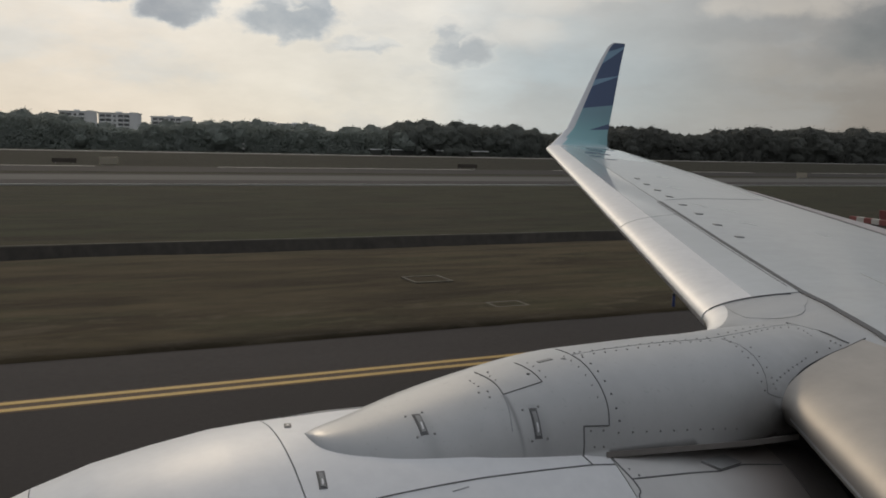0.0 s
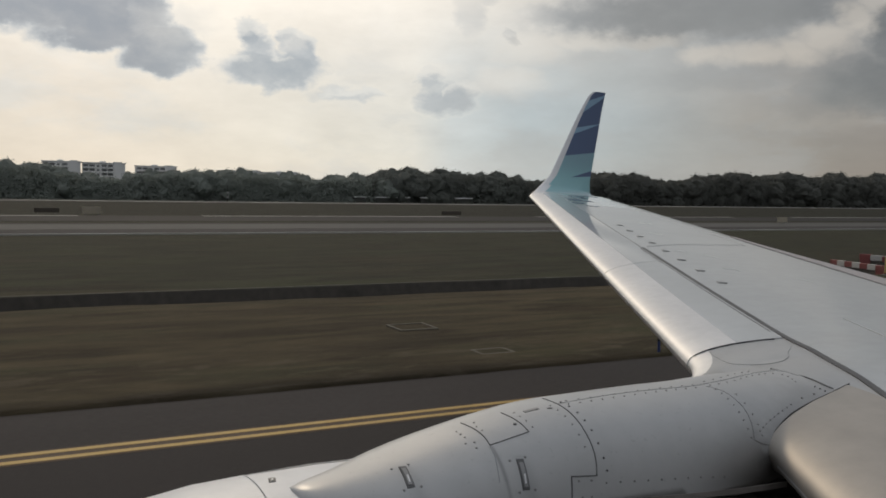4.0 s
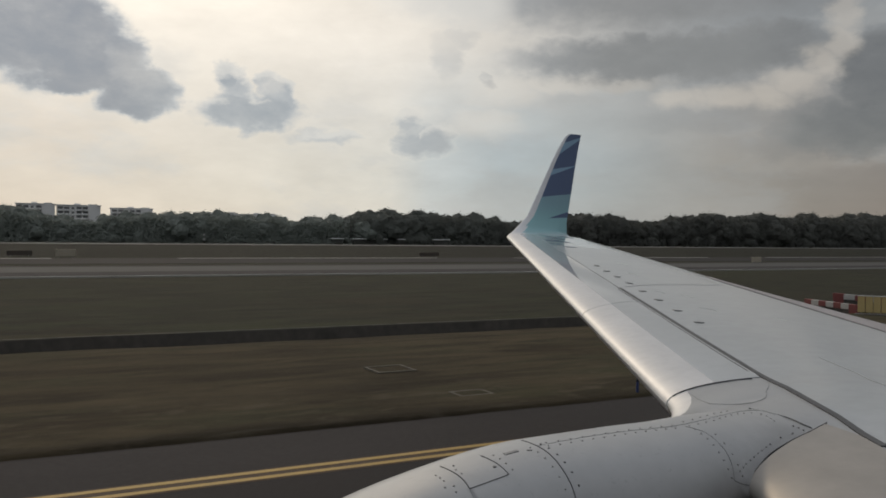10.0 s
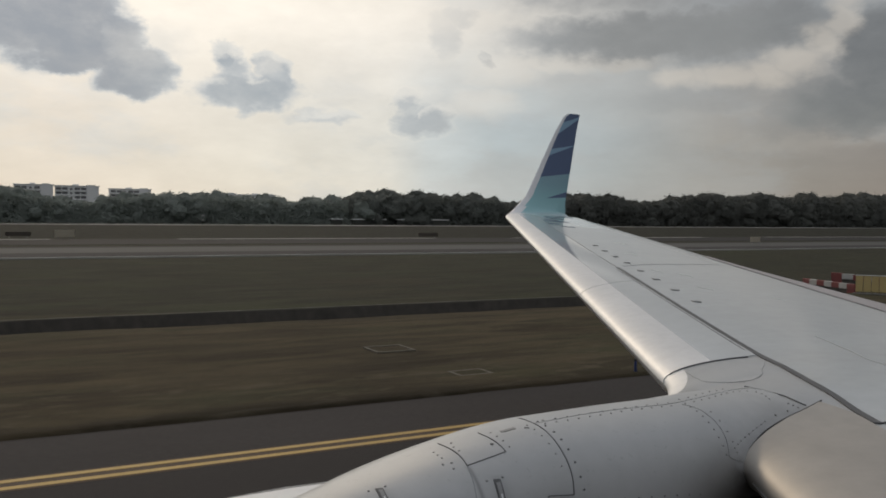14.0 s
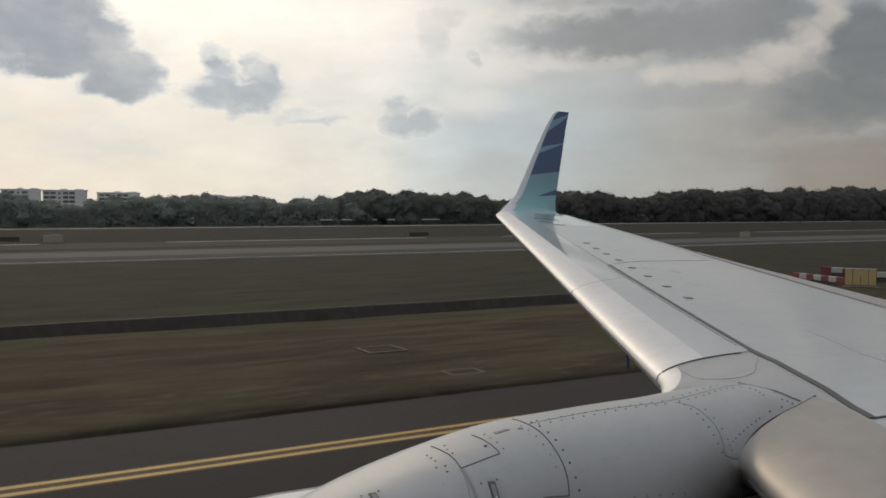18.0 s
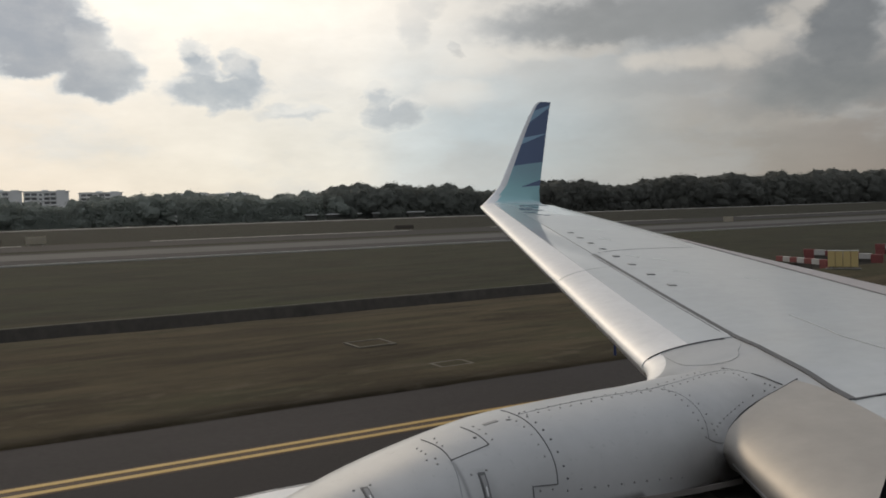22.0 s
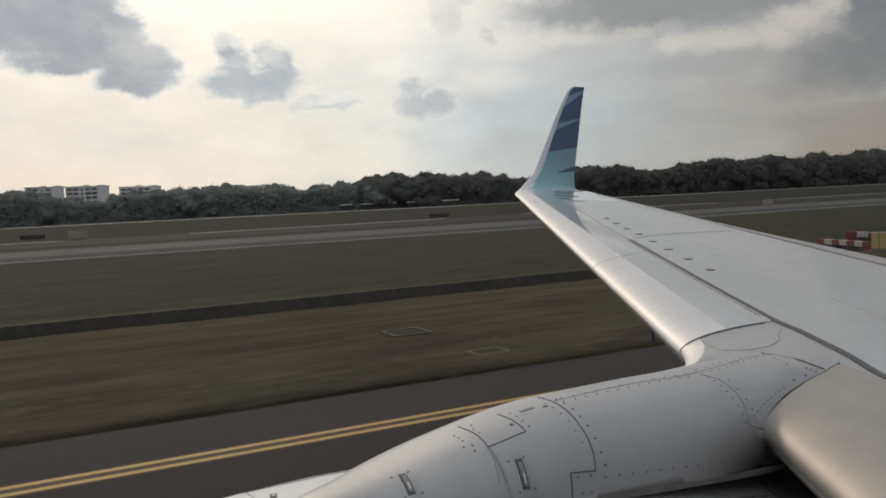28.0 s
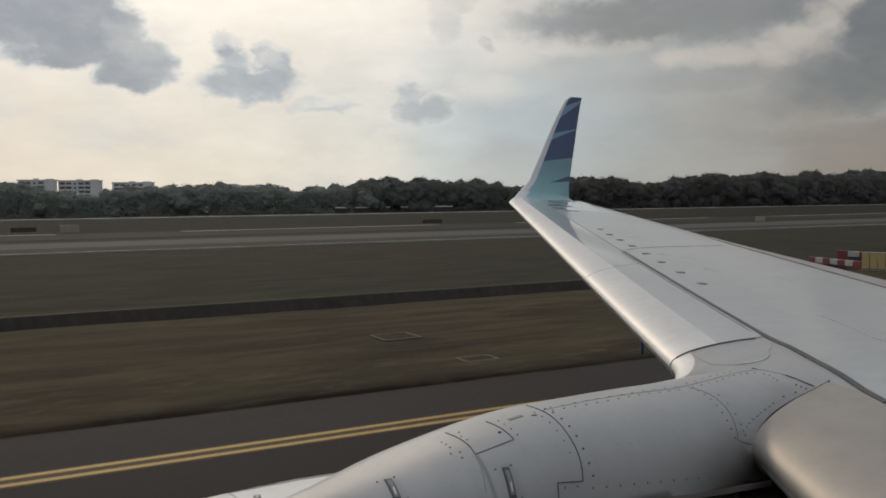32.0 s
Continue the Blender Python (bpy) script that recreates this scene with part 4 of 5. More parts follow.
# the outboard flap that stands out behind the wing
rings = []
for y in np.linspace(9.45, 4.25, 14):
    a, b, c = upper(y, 0.962), upper(y, 1.0), 0.083 * (9.5 - y)
    rings.append([a + Vector((0, 0, 0.006)), b + Vector((0, 0, 0.008)), b + Vector((c * 0.6, 0, 0.004)), b + Vector((c, 0, -0.006)), b + Vector((c, 0, -0.016)), b + Vector((0, 0, -0.05)), a + Vector((0, 0, -0.05))])
v, f = loft(rings)
turned_out(fit_on("trailing_edge_flap", mesh_of("trailing_edge_flap", v, f), FLAP_PAINT, "dull pinkish grey trailing edge flap", wing))
for y, s in ((9.96, 0.336), (9.37, 0.325), (8.82, 0.321), (8.28, 0.318), (7.67, 0.307), (7.09, 0.301), (6.48, 0.294), (5.90, 0.290)):
    seam("access_cap", on_wing, [(y - 0.03, s), (y + 0.03, s)], 0.075, wing, STEEL, False, 0.006, 2, "small dark grey access cap")
# grey scuffs and runs on the wing's upper skin
for y, s0, s1, w in ((6.6, 0.40, 0.44, 0.018), (7.7, 0.36, 0.39, 0.030), (7.4, 0.44, 0.48, 0.022), (9.2, 0.42, 0.47, 0.030), (10.4, 0.52, 0.58, 0.030), (6.1, 0.60, 0.63, 0.016)):
    seam("scuff_mark", on_wing, [(y, s0), (y - 0.05, (s0 + s1) / 2), (y - 0.16, s1)], w, wing, SCUFF, True, 0.0012, 4)
# dark strokes painted for the winglet's reflection, from its foot onto the wing
NAVY = stuff_of("navy_reflection_paint", (0.05, 0.085, 0.14), 0.9, 0.0, (0.035, 0.06, 0.10), 10, 1.0, 0.4, spec=0.05)
for y, s0, s1, w in ((14.75, 0.46, 0.64, 0.10), (14.36, 0.42, 0.62, 0.09), (13.95, 0.36, 0.50, 0.08), (13.68, 0.33, 0.57, 0.11), (13.16, 0.32, 0.42, 0.08), (12.64, 0.40, 0.50, 0.06), (15.05, 0.70, 0.86, 0.09)):
    seam("reflection_stroke", on_wing, [(y + 0.08, s0), (y, (s0 + s1) / 2), (y - 0.02, s1)], w, wing, NAVY, True, 0.004, 4, "navy stroke painted for the winglet's reflection")
# cuff where the pylon meets the wing
seam("cuff_seam", on_wing, [(4.275, 0.012), (4.255, 0.034), (4.215, 0.085), (4.18, 0.133), (4.14, 0.178)], 0.0026, wing, lift=0.0078)
seam("cuff_seam", on_wing, [(4.23, 0.038), (4.05, 0.050), (3.88, 0.075), (3.74, 0.108), (3.68, 0.145), (3.72, 0.175), (3.84, 0.195), (3.98, 0.203)], 0.0022, wing, FAINT, lift=0.0012)
seam("cuff_edge", on_wing, [(3.02, 0.006), (3.05, 0.03), (3.08, 0.055), (3.11, 0.095), (3.14, 0.139), (3.185, 0.182)], 0.0048, wing, lift=0.0078)
seam("cuff_seam", on_wing, [(3.60, 0.125), (3.45, 0.144), (3.3, 0.156), (3.17, 0.151)], 0.0022, wing, STEEL, lift=0.0078)


def on_cuff(y, s):
    """On the cuff's skin, which stands a little over the wing."""
    p, nrm = on_wing(y, s)
    return p + nrm * 0.006, nrm


studs(on_cuff, [(3.232, 0.140), (3.20, 0.139), (3.166, 0.136), (3.164, 0.118), (3.162, 0.098)], 0.0055, wing)

# pylon fairing
seam("fairing_seam", on_pylon, [(1.72, -6), (1.727, 6.4), (1.727, 14.6), (1.722, 20.7)], 0.0048, pylon)
seam("fairing_seam", on_pylon, [(1.722, 21), (1.71, 29), (1.69, 39)], 0.004, pylon, FAINT, lift=0.001)
seam("access_seam", on_pylon, [(1.722, 20.7), (1.82, 20.0), (1.91, 19.2)], 0.0048, pylon)
seam("access_seam", on_pylon, [(1.90, -2), (1.908, 11.7), (1.91, 19.2)], 0.004, pylon)
seam("fairing_seam", on_pylon, [(2.155, -8), (2.155, 3.7), (2.152, 14.8), (2.15, 23), (2.15, 30.8), (2.145, 36.8), (2.13, 43.2)], 0.0048, pylon)
seam("hatch_seam", on_pylon, [(2.13, 43.2), (2.01, 41.8), (1.99, 53.0)], 0.006, pylon, smooth=False)
seam("hatch_seam", on_nacelle, [(1.985, 22.0), (2.0, 24.9)], 0.006, fan_cowl, smooth=False)
seam("fairing_seam", on_pylon, [(2.16, 3.5), (2.46, 1.6), (2.80, 2.9), (2.98, 2.5), (3.23, -2.7), (3.43, -9.0), (3.60, -15.0), (3.74, -18.0), (3.80, -15.0), (3.795, -7.0)], 0.003, pylon, FAINT, lift=0.0015)
studs(on_pylon, [(3.05, 4.2), (3.12, 3.2), (3.19, 1.6), (3.26, 0.0), (3.33, -2.5), (3.40, -5.0), (3.47, -7.6), (3.54, -9.6), (3.60, -10.8), (3.66, -11.0), (3.70, -8.5), (3.70, -5.0), (3.69, -1.5), (3.68, 1.5)], 0.005, pylon)
studs(on_pylon, [(3.08, -2.5), (3.16, -4.2), (3.24, -6.8), (3.32, -9.6), (3.40, -12.4), (3.48, -15.0), (3.56, -18.0)], 0.005, pylon)
studs(on_pylon, [(3.115, 33.9), (3.15, 32.2), (3.184, 30.5), (3.228, 28.6), (3.27, 26.9), (3.315, 25.0), (3.358, 23.4), (3.41, 21.4), (3.456, 19.5)], 0.0055, pylon)
seam("fairing_seam", on_pylon, [(3.05, 38.0), (3.10, 39.5), (3.15, 40.0)], 0.003, pylon, STEEL, lift=0.0015)
seam("fairing_seam", on_pylon, [(3.02, 5.0), (3.065, 11.5), (3.085, 21.5), (3.084, 26.6), (3.075, 31.4), (3.05, 38.0)], 0.0030, pylon, STEEL, lift=0.0015)
# dark strip along the gap between fairing and reverser cowl
seam("gap_strip", on_pylon, [(2.10, 54.6), (2.4, 56.8), (2.7, 59.0), (2.95, 60.2), (3.25, 60.6)], 0.024, pylon, SLEEVE, lift=0.004, label="dark grey strip along the fairing's lower edge")
# raised bracket plate on the reverser, under the fairing
plate = [(2.60, 25.0), (2.78, 22.6), (2.85, 25.4), (2.68, 27.9)]
top = [nac_point(x, a, 0.014) for x, a in plate]
low = [nac_point(x, a, -0.01) for x, a in plate]
turned_out(linked("bracket_plate", mesh_of("bracket_plate", low + top, [(0, 1, 2, 3), (4, 5, 6, 7)] + [(k, (k + 1) % 4, 4 + (k + 1) % 4, 4 + k) for k in range(4)], False), PYLON, reverser, "riveted grey bracket plate"))
studs(on_pylon, [(2.185, d) for d in (2, 8, 14, 19.5, 25, 31, 37, 42)], 0.0062, pylon, DARK)
studs(on_pylon, run_of((2.17, 46.5), (2.80, 52.5), 10), 0.0058, pylon)
studs(on_pylon, [(2.04, 44.0), (2.10, 44.6), (2.045, 50.5), (2.09, 51)], 0.006, pylon)
studs(on_pylon, [(3.035, d) for d in (9, 13, 17, 21, 25, 29, 33, 37)] + [(3.12, d) for d in (14, 20, 26, 31, 36)], 0.0052, pylon)
studs(on_pylon, [(x, 5.7) for x in np.arange(2.20, 3.0, 0.062)] + [(x, 1.2) for x in np.arange(2.22, 3.0, 0.068)], 0.005, pylon)
studs(on_pylon, [(2.115, q) for q in (4, 9.5, 15, 20.5, 26, 31.5)] + [(1.66, q) for q in (2, 6, 10)] + [(1.745, q) for q in (4, 9)] + [(1.94, q) for q in (2, 7, 12, 17)], 0.0045, pylon)
studs(on_pylon, [(1.665, 20), (1.675, 16), (1.64, 15), (1.76, -1)], 0.006, pylon)
studs(on_pylon, [(1.885, 12.0)], 0.010, pylon, DARK)


def latch(where, x, d0, d1, parent, w=0.032, pins=True):
    """A flush hook latch: dark recess, steel hook, corner pins."""
    seam("latch_recess", where, [(x + 0.008, d0), (x - 0.004, d1)], w, parent, DARK, True, 0.002, 6)
    seam("latch_hook", where, [(x + 0.006, d0 + 0.12 * (d1 - d0)), (x - 0.003, d1 - 0.1 * (d1 - d0))], w * 0.55, parent, STEEL, True, 0.005, 6, "grey steel latch")
    seam("latch_slot", where, [(x + 0.003, d0 + 0.5 * (d1 - d0)), (x - 0.002, d1 - 0.2 * (d1 - d0))], w * 0.25, parent, WHITE, True, 0.0065, 4)
    if pins:
        studs(where, [(x + a * w * 1.1, d) for a in (-1, 1) for d in (d0 - 0.3, d1 + 0.4)], 0.0065, parent)


latch(on_pylon, 1.80, 31.0, 43.8, pylon)
latch(on_pylon, 1.345, 17.8, 32.4, pylon)
latch(on_nacelle, 0.90, 16.9, 21.6, fan_cowl, 0.030, False)
latch(on_nacelle, 0.89, -5.5, -2.6, fan_cowl, 0.028, False)
seam("vent_slot", on_pylon, [(1.98, 4.0), (2.05, 4.0)], 0.022, pylon, STEEL, False, 0.002, 2)
seam("vent_slot", on_pylon, [(2.085, 6.0), (2.105, 7.0)], 0.010, pylon, DARK, False, 0.002, 2)

# nacelle
seam("cowl_seam", on_nacelle, [(0.83, 26.6), (1.08, 26.0), (1.31, 25.4), (1.55, 25.1), (1.82, 24.9), (2.115, 25.0)], 0.0065, fan_cowl)
seam("cowl_seam", on_nacelle, [(0.83, -15.4), (1.1, -13.6), (1.4, -13.0)], 0.006, fan_cowl)
seam("reverser_seam", on_nacelle, [(2.12, 21.0), (2.13, 25.0), (2.15, 29.3), (2.155, 32.4), (2.13, 34.1), (2.13, 38.0), (2.13, 46.0)], 0.007, reverser)
seam("reverser_seam", on_nacelle, [(2.15, 29.3), (2.68, 28.0), (2.86, 25.6), (3.14, 25.4)], 0.008, reverser, smooth=False)
studs(on_nacelle, [(0.87, d) for d in (25, 27.4, 28.4)] + [(2.17, 26.5), (2.2, 28.4), (2.72, 24.8), (2.78, 26.2)], 0.006, fan_cowl)
studs(on_nacelle, [(-0.02, d) for d in range(10, 60, 3)], 0.004, inlet)
for x0, x1, d in ((1.02, 1.12, 28.6), (1.35, 1.42, 27.2)):
    seam("grease_streak", on_nacelle, [(x0, d), ((x0 + x1) / 2, d - 0.2), (x1, d - 0.5)], 0.007, fan_cowl, FAINT, True, 0.0008)

# ---------------------------------------------------------------- far trees and buildings
def crown_mesh(seed, height, width):
    """Domed lobes, each a rough core thick with leaf clumps."""
    rng = random.Random(seed)
    verts, faces = [], []
    lobes = [(0, 0, height * 0.57, 0.40 * width), (rng.uniform(-2, 2), rng.uniform(-2, 2), height * 0.64, 0.28 * width)]
    for _ in range(rng.randint(7, 9)):
        a, r = rng.uniform(0, 6.283), math.sqrt(rng.uniform(0.05, 1)) * 0.34 * width
        z = height * rng.uniform(0.12, 0.56) * (1 - 0.2 * (r / (0.38 * width)) ** 2)
        lobes.append((r * math.cos(a), r * math.sin(a), z, rng.uniform(0.19, 0.28) * width))
    for cx, cy, cz, rad in lobes:
        bm = bmesh.new()
        bmesh.ops.create_icosphere(bm, subdivisions=3, radius=rad * 0.80)
        k = len(verts)
        for q in bm.verts:
            at = q.co + Vector((seed * 3.1, cx * 2, cy * 2 + cz))
            d = q.co * (1 + 0.26 * noise.noise(at * 0.45) + 0.16 * noise.noise(at * 1.3) + 0.06 * rng.uniform(-1, 1))
            verts.append(Vector((cx, cy, cz)) + Vector((d.x, d.y, d.z * 1.35)))
        faces += [tuple(k + q.index for q in fc.verts) for fc in bm.faces]
        bm.free()
        for _ in range(620):
            way = Vector((rng.gauss(0, 1), rng.gauss(0, 1), rng.gauss(0, 1))).normalized()
            at = way * rad * 0.8 + Vector((seed * 3.1, cx * 2, cy * 2 + cz))
            d = way * rad * rng.uniform(0.74, 0.98 - 0.08 * max(0.0, way.z)) * (1 + 0.26 * noise.noise(at * 0.45) + 0.16 * noise.noise(at * 1.3))
            d.z *= 1.35
            c = Vector((cx, cy, cz)) + d
            lean = (way + 0.3 * Vector((rng.gauss(0, 1), rng.gauss(0, 1), rng.gauss(0, 1)))).normalized()
            u = lean.cross(Vector((rng.gauss(0, 1), rng.gauss(0, 1), rng.gauss(0, 1)))).normalized()
            w = lean.cross(u)
            s = rng.uniform(0.20, 0.46)
            k = len(verts)
            verts += [c - u * s, c + w * s * 0.6, c + u * s, c - w * s * 0.6]
            faces.append((k, k + 1, k + 2, k + 3))
    return mesh_of("crown", verts, faces, False)


def trunk_mesh(seed, height):
    rng = random.Random(seed)
    verts, faces = [], []

    def limb(a, b, r0, r1):
        q = (b - a).to_track_quat("Z", "Y")
        k = len(verts)
        for p, r in ((a, r0), (b, r1)):
            for i in range(7):
                verts.append(p + q @ Vector((r * math.cos(i * 0.8976), r * math.sin(i * 0.8976), 0)))
        for i in range(7):
            faces.append((k + i, k + (i + 1) % 7, k + 7 + (i + 1) % 7, k + 7 + i))

    fork = Vector((0, 0, height * 0.42))
    limb(Vector((0, 0, -0.3)), fork, 0.45, 0.3)
    for _ in range(5):
        a = rng.uniform(0, 6.283)
        limb(fork, fork + Vector((math.cos(a) * height * 0.2, math.sin(a) * height * 0.2, height * rng.uniform(0.2, 0.4))), 0.22, 0.06)
    return mesh_of("trunk", verts, faces)


KINDS = []
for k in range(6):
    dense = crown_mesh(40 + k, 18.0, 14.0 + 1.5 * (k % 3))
    mild, hazed = dense.copy(), dense.copy()
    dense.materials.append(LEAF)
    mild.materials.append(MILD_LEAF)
    hazed.materials.append(HAZED_LEAF)
    KINDS.append(((dense, mild, hazed), trunk_mesh(70 + k, 18.0)))


def tree(x, y, k, h, turn, pale):
    t = empty("tree", (x, y, 0.0))
    crown_me, trunk_me = KINDS[k]
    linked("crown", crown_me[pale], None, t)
    linked("trunk", trunk_me, BARK, t)
    t.scale = (h / 18.0 * random.uniform(1.15, 1.6),) * 2 + (h / 18.0,)
    t.rotation_euler = (0, 0, turn)
    return tagged(t, ("dark green broadleaf tree in the airfield's boundary wood", "grey-green broadleaf tree in the airfield's boundary wood", "haze-paled grey-green broadleaf tree in the boundary wood")[pale], "tree", "boundary trees")


SKYLINE = [(-8, 1.9), (0, 1.87), (1.1, 1.55), (3, 1.12), (4.6, 1.08), (6.3, 1.5), (9.7, 1.72), (13.3, 1.6), (17, 1.35), (19.6, 1.42), (22.7, 1.9), (24.6, 2.05), (27.8, 1.9), (31, 1.67), (32.6, 1.35),
           (36, 1.68), (39.3, 1.8), (41, 1.4), (44.5, 1.95), (47.8, 1.8), (51, 1.85), (52, 1.6), (54, 1.7), (57, 1.6), (75, 1.7)]


for row, (dy, step) in enumerate(((0, 8.5), (9, 9.0), (20, 11.0))):
    x = -70.0
    while x < 960:
        y = 506 - 0.10 * max(0, x) + dy + random.uniform(-3, 3)
        a = math.degrees(math.atan2(x, y))
        rise = 3.8 + math.hypot(x, y) * math.tan(radians(lerp_table(SKYLINE, a)[0]))
        h = 1.09 * rise * random.uniform(0.82, 1.05) * (0.84, 0.96, 1.0)[row]
        # leaf tones grade paler to the left for the painted haze
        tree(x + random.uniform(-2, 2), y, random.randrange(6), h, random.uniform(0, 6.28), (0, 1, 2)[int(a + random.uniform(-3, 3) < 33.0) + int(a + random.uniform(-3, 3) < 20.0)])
        x += step * (1.0 + 0.5 * soft(200, 600, x))

# shrubs and low boughs that close the wood's edge down to the grass
def understorey(x0, x1, n, mat, seed, label):
    rng = random.Random(seed)
    verts, faces = [], []
    for _ in range(n):
        x = rng.uniform(x0, x1)
        y = 500 - 0.10 * max(0, x)
        rise = 3.8 + math.hypot(x, y) * math.tan(radians(lerp_table(SKYLINE, math.degrees(math.atan2(x, y)))[0]))
        z = rise * 0.84 * rng.random() ** 1.15 * (1 + 0.22 * noise.noise((x * 0.09, 2.0, 0)))
        c = Vector((x, y - 2.5 + 0.22 * z + rng.uniform(-1.5, 2.5) + 2.0 * noise.noise((x * 0.12, z * 0.15, 4.0)), z))
        lean = Vector((0.35 * rng.gauss(0, 1), -0.75 + 0.35 * rng.gauss(0, 1), 0.65 + 0.35 * rng.gauss(0, 1))).normalized()
        u = lean.cross(Vector((rng.gauss(0, 1), rng.gauss(0, 1), rng.gauss(0, 1)))).normalized()
        w = lean.cross(u)
        s, k = rng.uniform(0.40, 0.85), len(verts)
        verts += [c - u * s, c + w * s * 0.7, c + u * s, c - w * s * 0.7]
        faces.append((k, k + 1, k + 2, k + 3))
    return tagged(linked("understorey", mesh_of("understorey", verts, faces, False), mat), label, "shrubs", kind="stuff")


understorey(-80, 185, 26000, HAZED_LEAF, 5, "haze-paled grey-green shrubs along the foot of the wood")
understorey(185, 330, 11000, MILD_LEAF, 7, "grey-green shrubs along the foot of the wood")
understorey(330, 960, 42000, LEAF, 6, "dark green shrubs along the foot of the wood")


# ---------------------------------------------------------------- things on the airfield
def sign_board(x, y, turn, n, w, h, label, group):
    """The ribbed back of an airfield sign on its concrete pad."""
    t = empty("taxiway_sign", (x, y, 0.0))
    L = n * w
    part("pad", box(-L / 2 - 0.12, -0.28, -0.1, L / 2 + 0.12, 0.28, 0.06, 0.02), CONCRETE, t, "grey concrete pad")
    for k in range(n):
        x0 = -L / 2 + k * w
        part("module", box(x0 + 0.015, -0.10, 0.14, x0 + w - 0.015, 0.10, h, 0.02), SIGN, t)
        part("rib", box(x0 + 0.05, 0.09, 0.17, x0 + 0.10, 0.16, h - 0.03, 0.01), SIGN, t)
        part("leg", box(x0 + w / 2 - 0.03, -0.03, 0.05, x0 + w / 2 + 0.03, 0.03, 0.16), STEEL, t)
    part("top_cap", box(-L / 2 - 0.01, -0.12, h - 0.005, L / 2 + 0.01, 0.12, h + 0.03, 0.01), WHITE_BAR, t, "pale top cap")
    t.rotation_euler = (0, 0, turn)
    return tagged(t, label, "airfield sign", group)


sign_board(11.35 + ALONG, 29.1, math.atan2(-0.86, 0.52), 4, 0.38, 1.0, "yellow ribbed airfield sign on a concrete pad beside the drain", "airfield signs")


def barrier(x0, y0, x1, y1, n, h0, h1, label):
    """Red posts with white boards between them, in a row across the drain's end."""
    t = empty("barrier", (x0, y0, 0.0))
    d = Vector((x1 - x0, y1 - y0, 0))
    length = d.length
    step = length / (2 * n + 1)
    for k in range(2 * n + 1):
        a, b = k * step, (k + 1) * step
        h = h0 + (h1 - h0) * (k + 0.5) / (2 * n + 1)
        foot = -0.1
        if k % 2 == 0:
            part("post_block", box(a + 0.004, -0.11, h - 0.32, b - 0.004, 0.11, h, 0.015), RED, t, "red painted board")
            part("pier", box(a + 0.02, -0.09, -0.95, b - 0.02, 0.09, h - 0.32, 0.01), RED if k in (0, 2 * n) else DRAIN, t, "red pier" if k in (0, 2 * n) else "dark concrete pier")
        else:
            part("board", box(a, -0.11, h - 0.32, b, 0.11, h, 0.015), WHITE_BAR, t, "white painted board")
            part("wall", box(a, -0.07, -0.95, b, 0.07, h - 0.32, 0.01), DRAIN, t, "dark concrete wall")
    t.rotation_euler = (0, 0, math.atan2(d.y, d.x))
    return tagged(t, label, "barrier", "drain barriers")


barrier(16.67 + ALONG, 30.25, 15.75 + ALONG, 34.9, 3, 0.48, 0.76, "red and white barrier across the end of the open drain")
barrier(24.5 + ALONG, 30.7, 23.6 + ALONG, 35.3, 3, 0.44, 0.72, "red and white barrier across the end of the open drain")
barrier(43.25, 31.6, 44.3, 36.0, 3, 0.30, 0.34, "low red and white barrier before the end of the open drain")


def pit(x, y, w, d, label):
    """A square concrete rim in the grass with a sunk cover."""
    t = empty("pit_cover", (x, y, 0.02))
    r = 0.08
    for a in ((-w / 2, -d / 2, w / 2, -d / 2 + r), (-w / 2, d / 2 - r, w / 2, d / 2), (-w / 2, -d / 2 + r, -w / 2 + r, d / 2 - r), (w / 2 - r, -d / 2 + r, w / 2, d / 2 - r)):
        part("rim", box(a[0], a[1], -0.2, a[2], a[3], 0.035, 0.01), EARTHY, t, "earth-stained concrete rim")
    part("cover", box(-w / 2 + r, -d / 2 + r, -0.2, w / 2 - r, d / 2 - r, 0.01), GRASS, t, "turf-covered lid")
    return tagged(t, label, "pit cover", "pit covers")


pit(9.9, 22.4, 1.2, 1.15, "square concrete drainage pit in the dry grass")
pit(10.2, 18.1, 0.95, 0.7, "small concrete drainage pit near the taxiway edge")


def marker_box(x, y, w, h, mat, label):
    t = empty("marker_box", (x, y, 0.0))
    part("panel", box(-w / 2, -0.15, 0.25, w / 2, 0.15, 0.25 + h, 0.03), mat, t)
    for s in (-1, 1):
        part("leg", box(s * w * 0.35 - 0.05, -0.05, -0.1, s * w * 0.35 + 0.05, 0.05, 0.26), STEEL, t)
    return tagged(t, label, "airfield sign", "distant signs")


marker_box(8.3, 152.5, 3.0, 1.2, CREAM, "pale distant airfield sign on short legs")
marker_box(1.5, 163.0, 4.0, 0.8, BARK, "long dark distant airfield sign on short legs")
marker_box(119.0, 107.0, 2.2, 0.9, CREAM, "small pale distant airfield sign on short legs")
marker_box(76.5, 153.5, 4.4, 0.8, BARK, "long dark distant airfield sign on short legs")

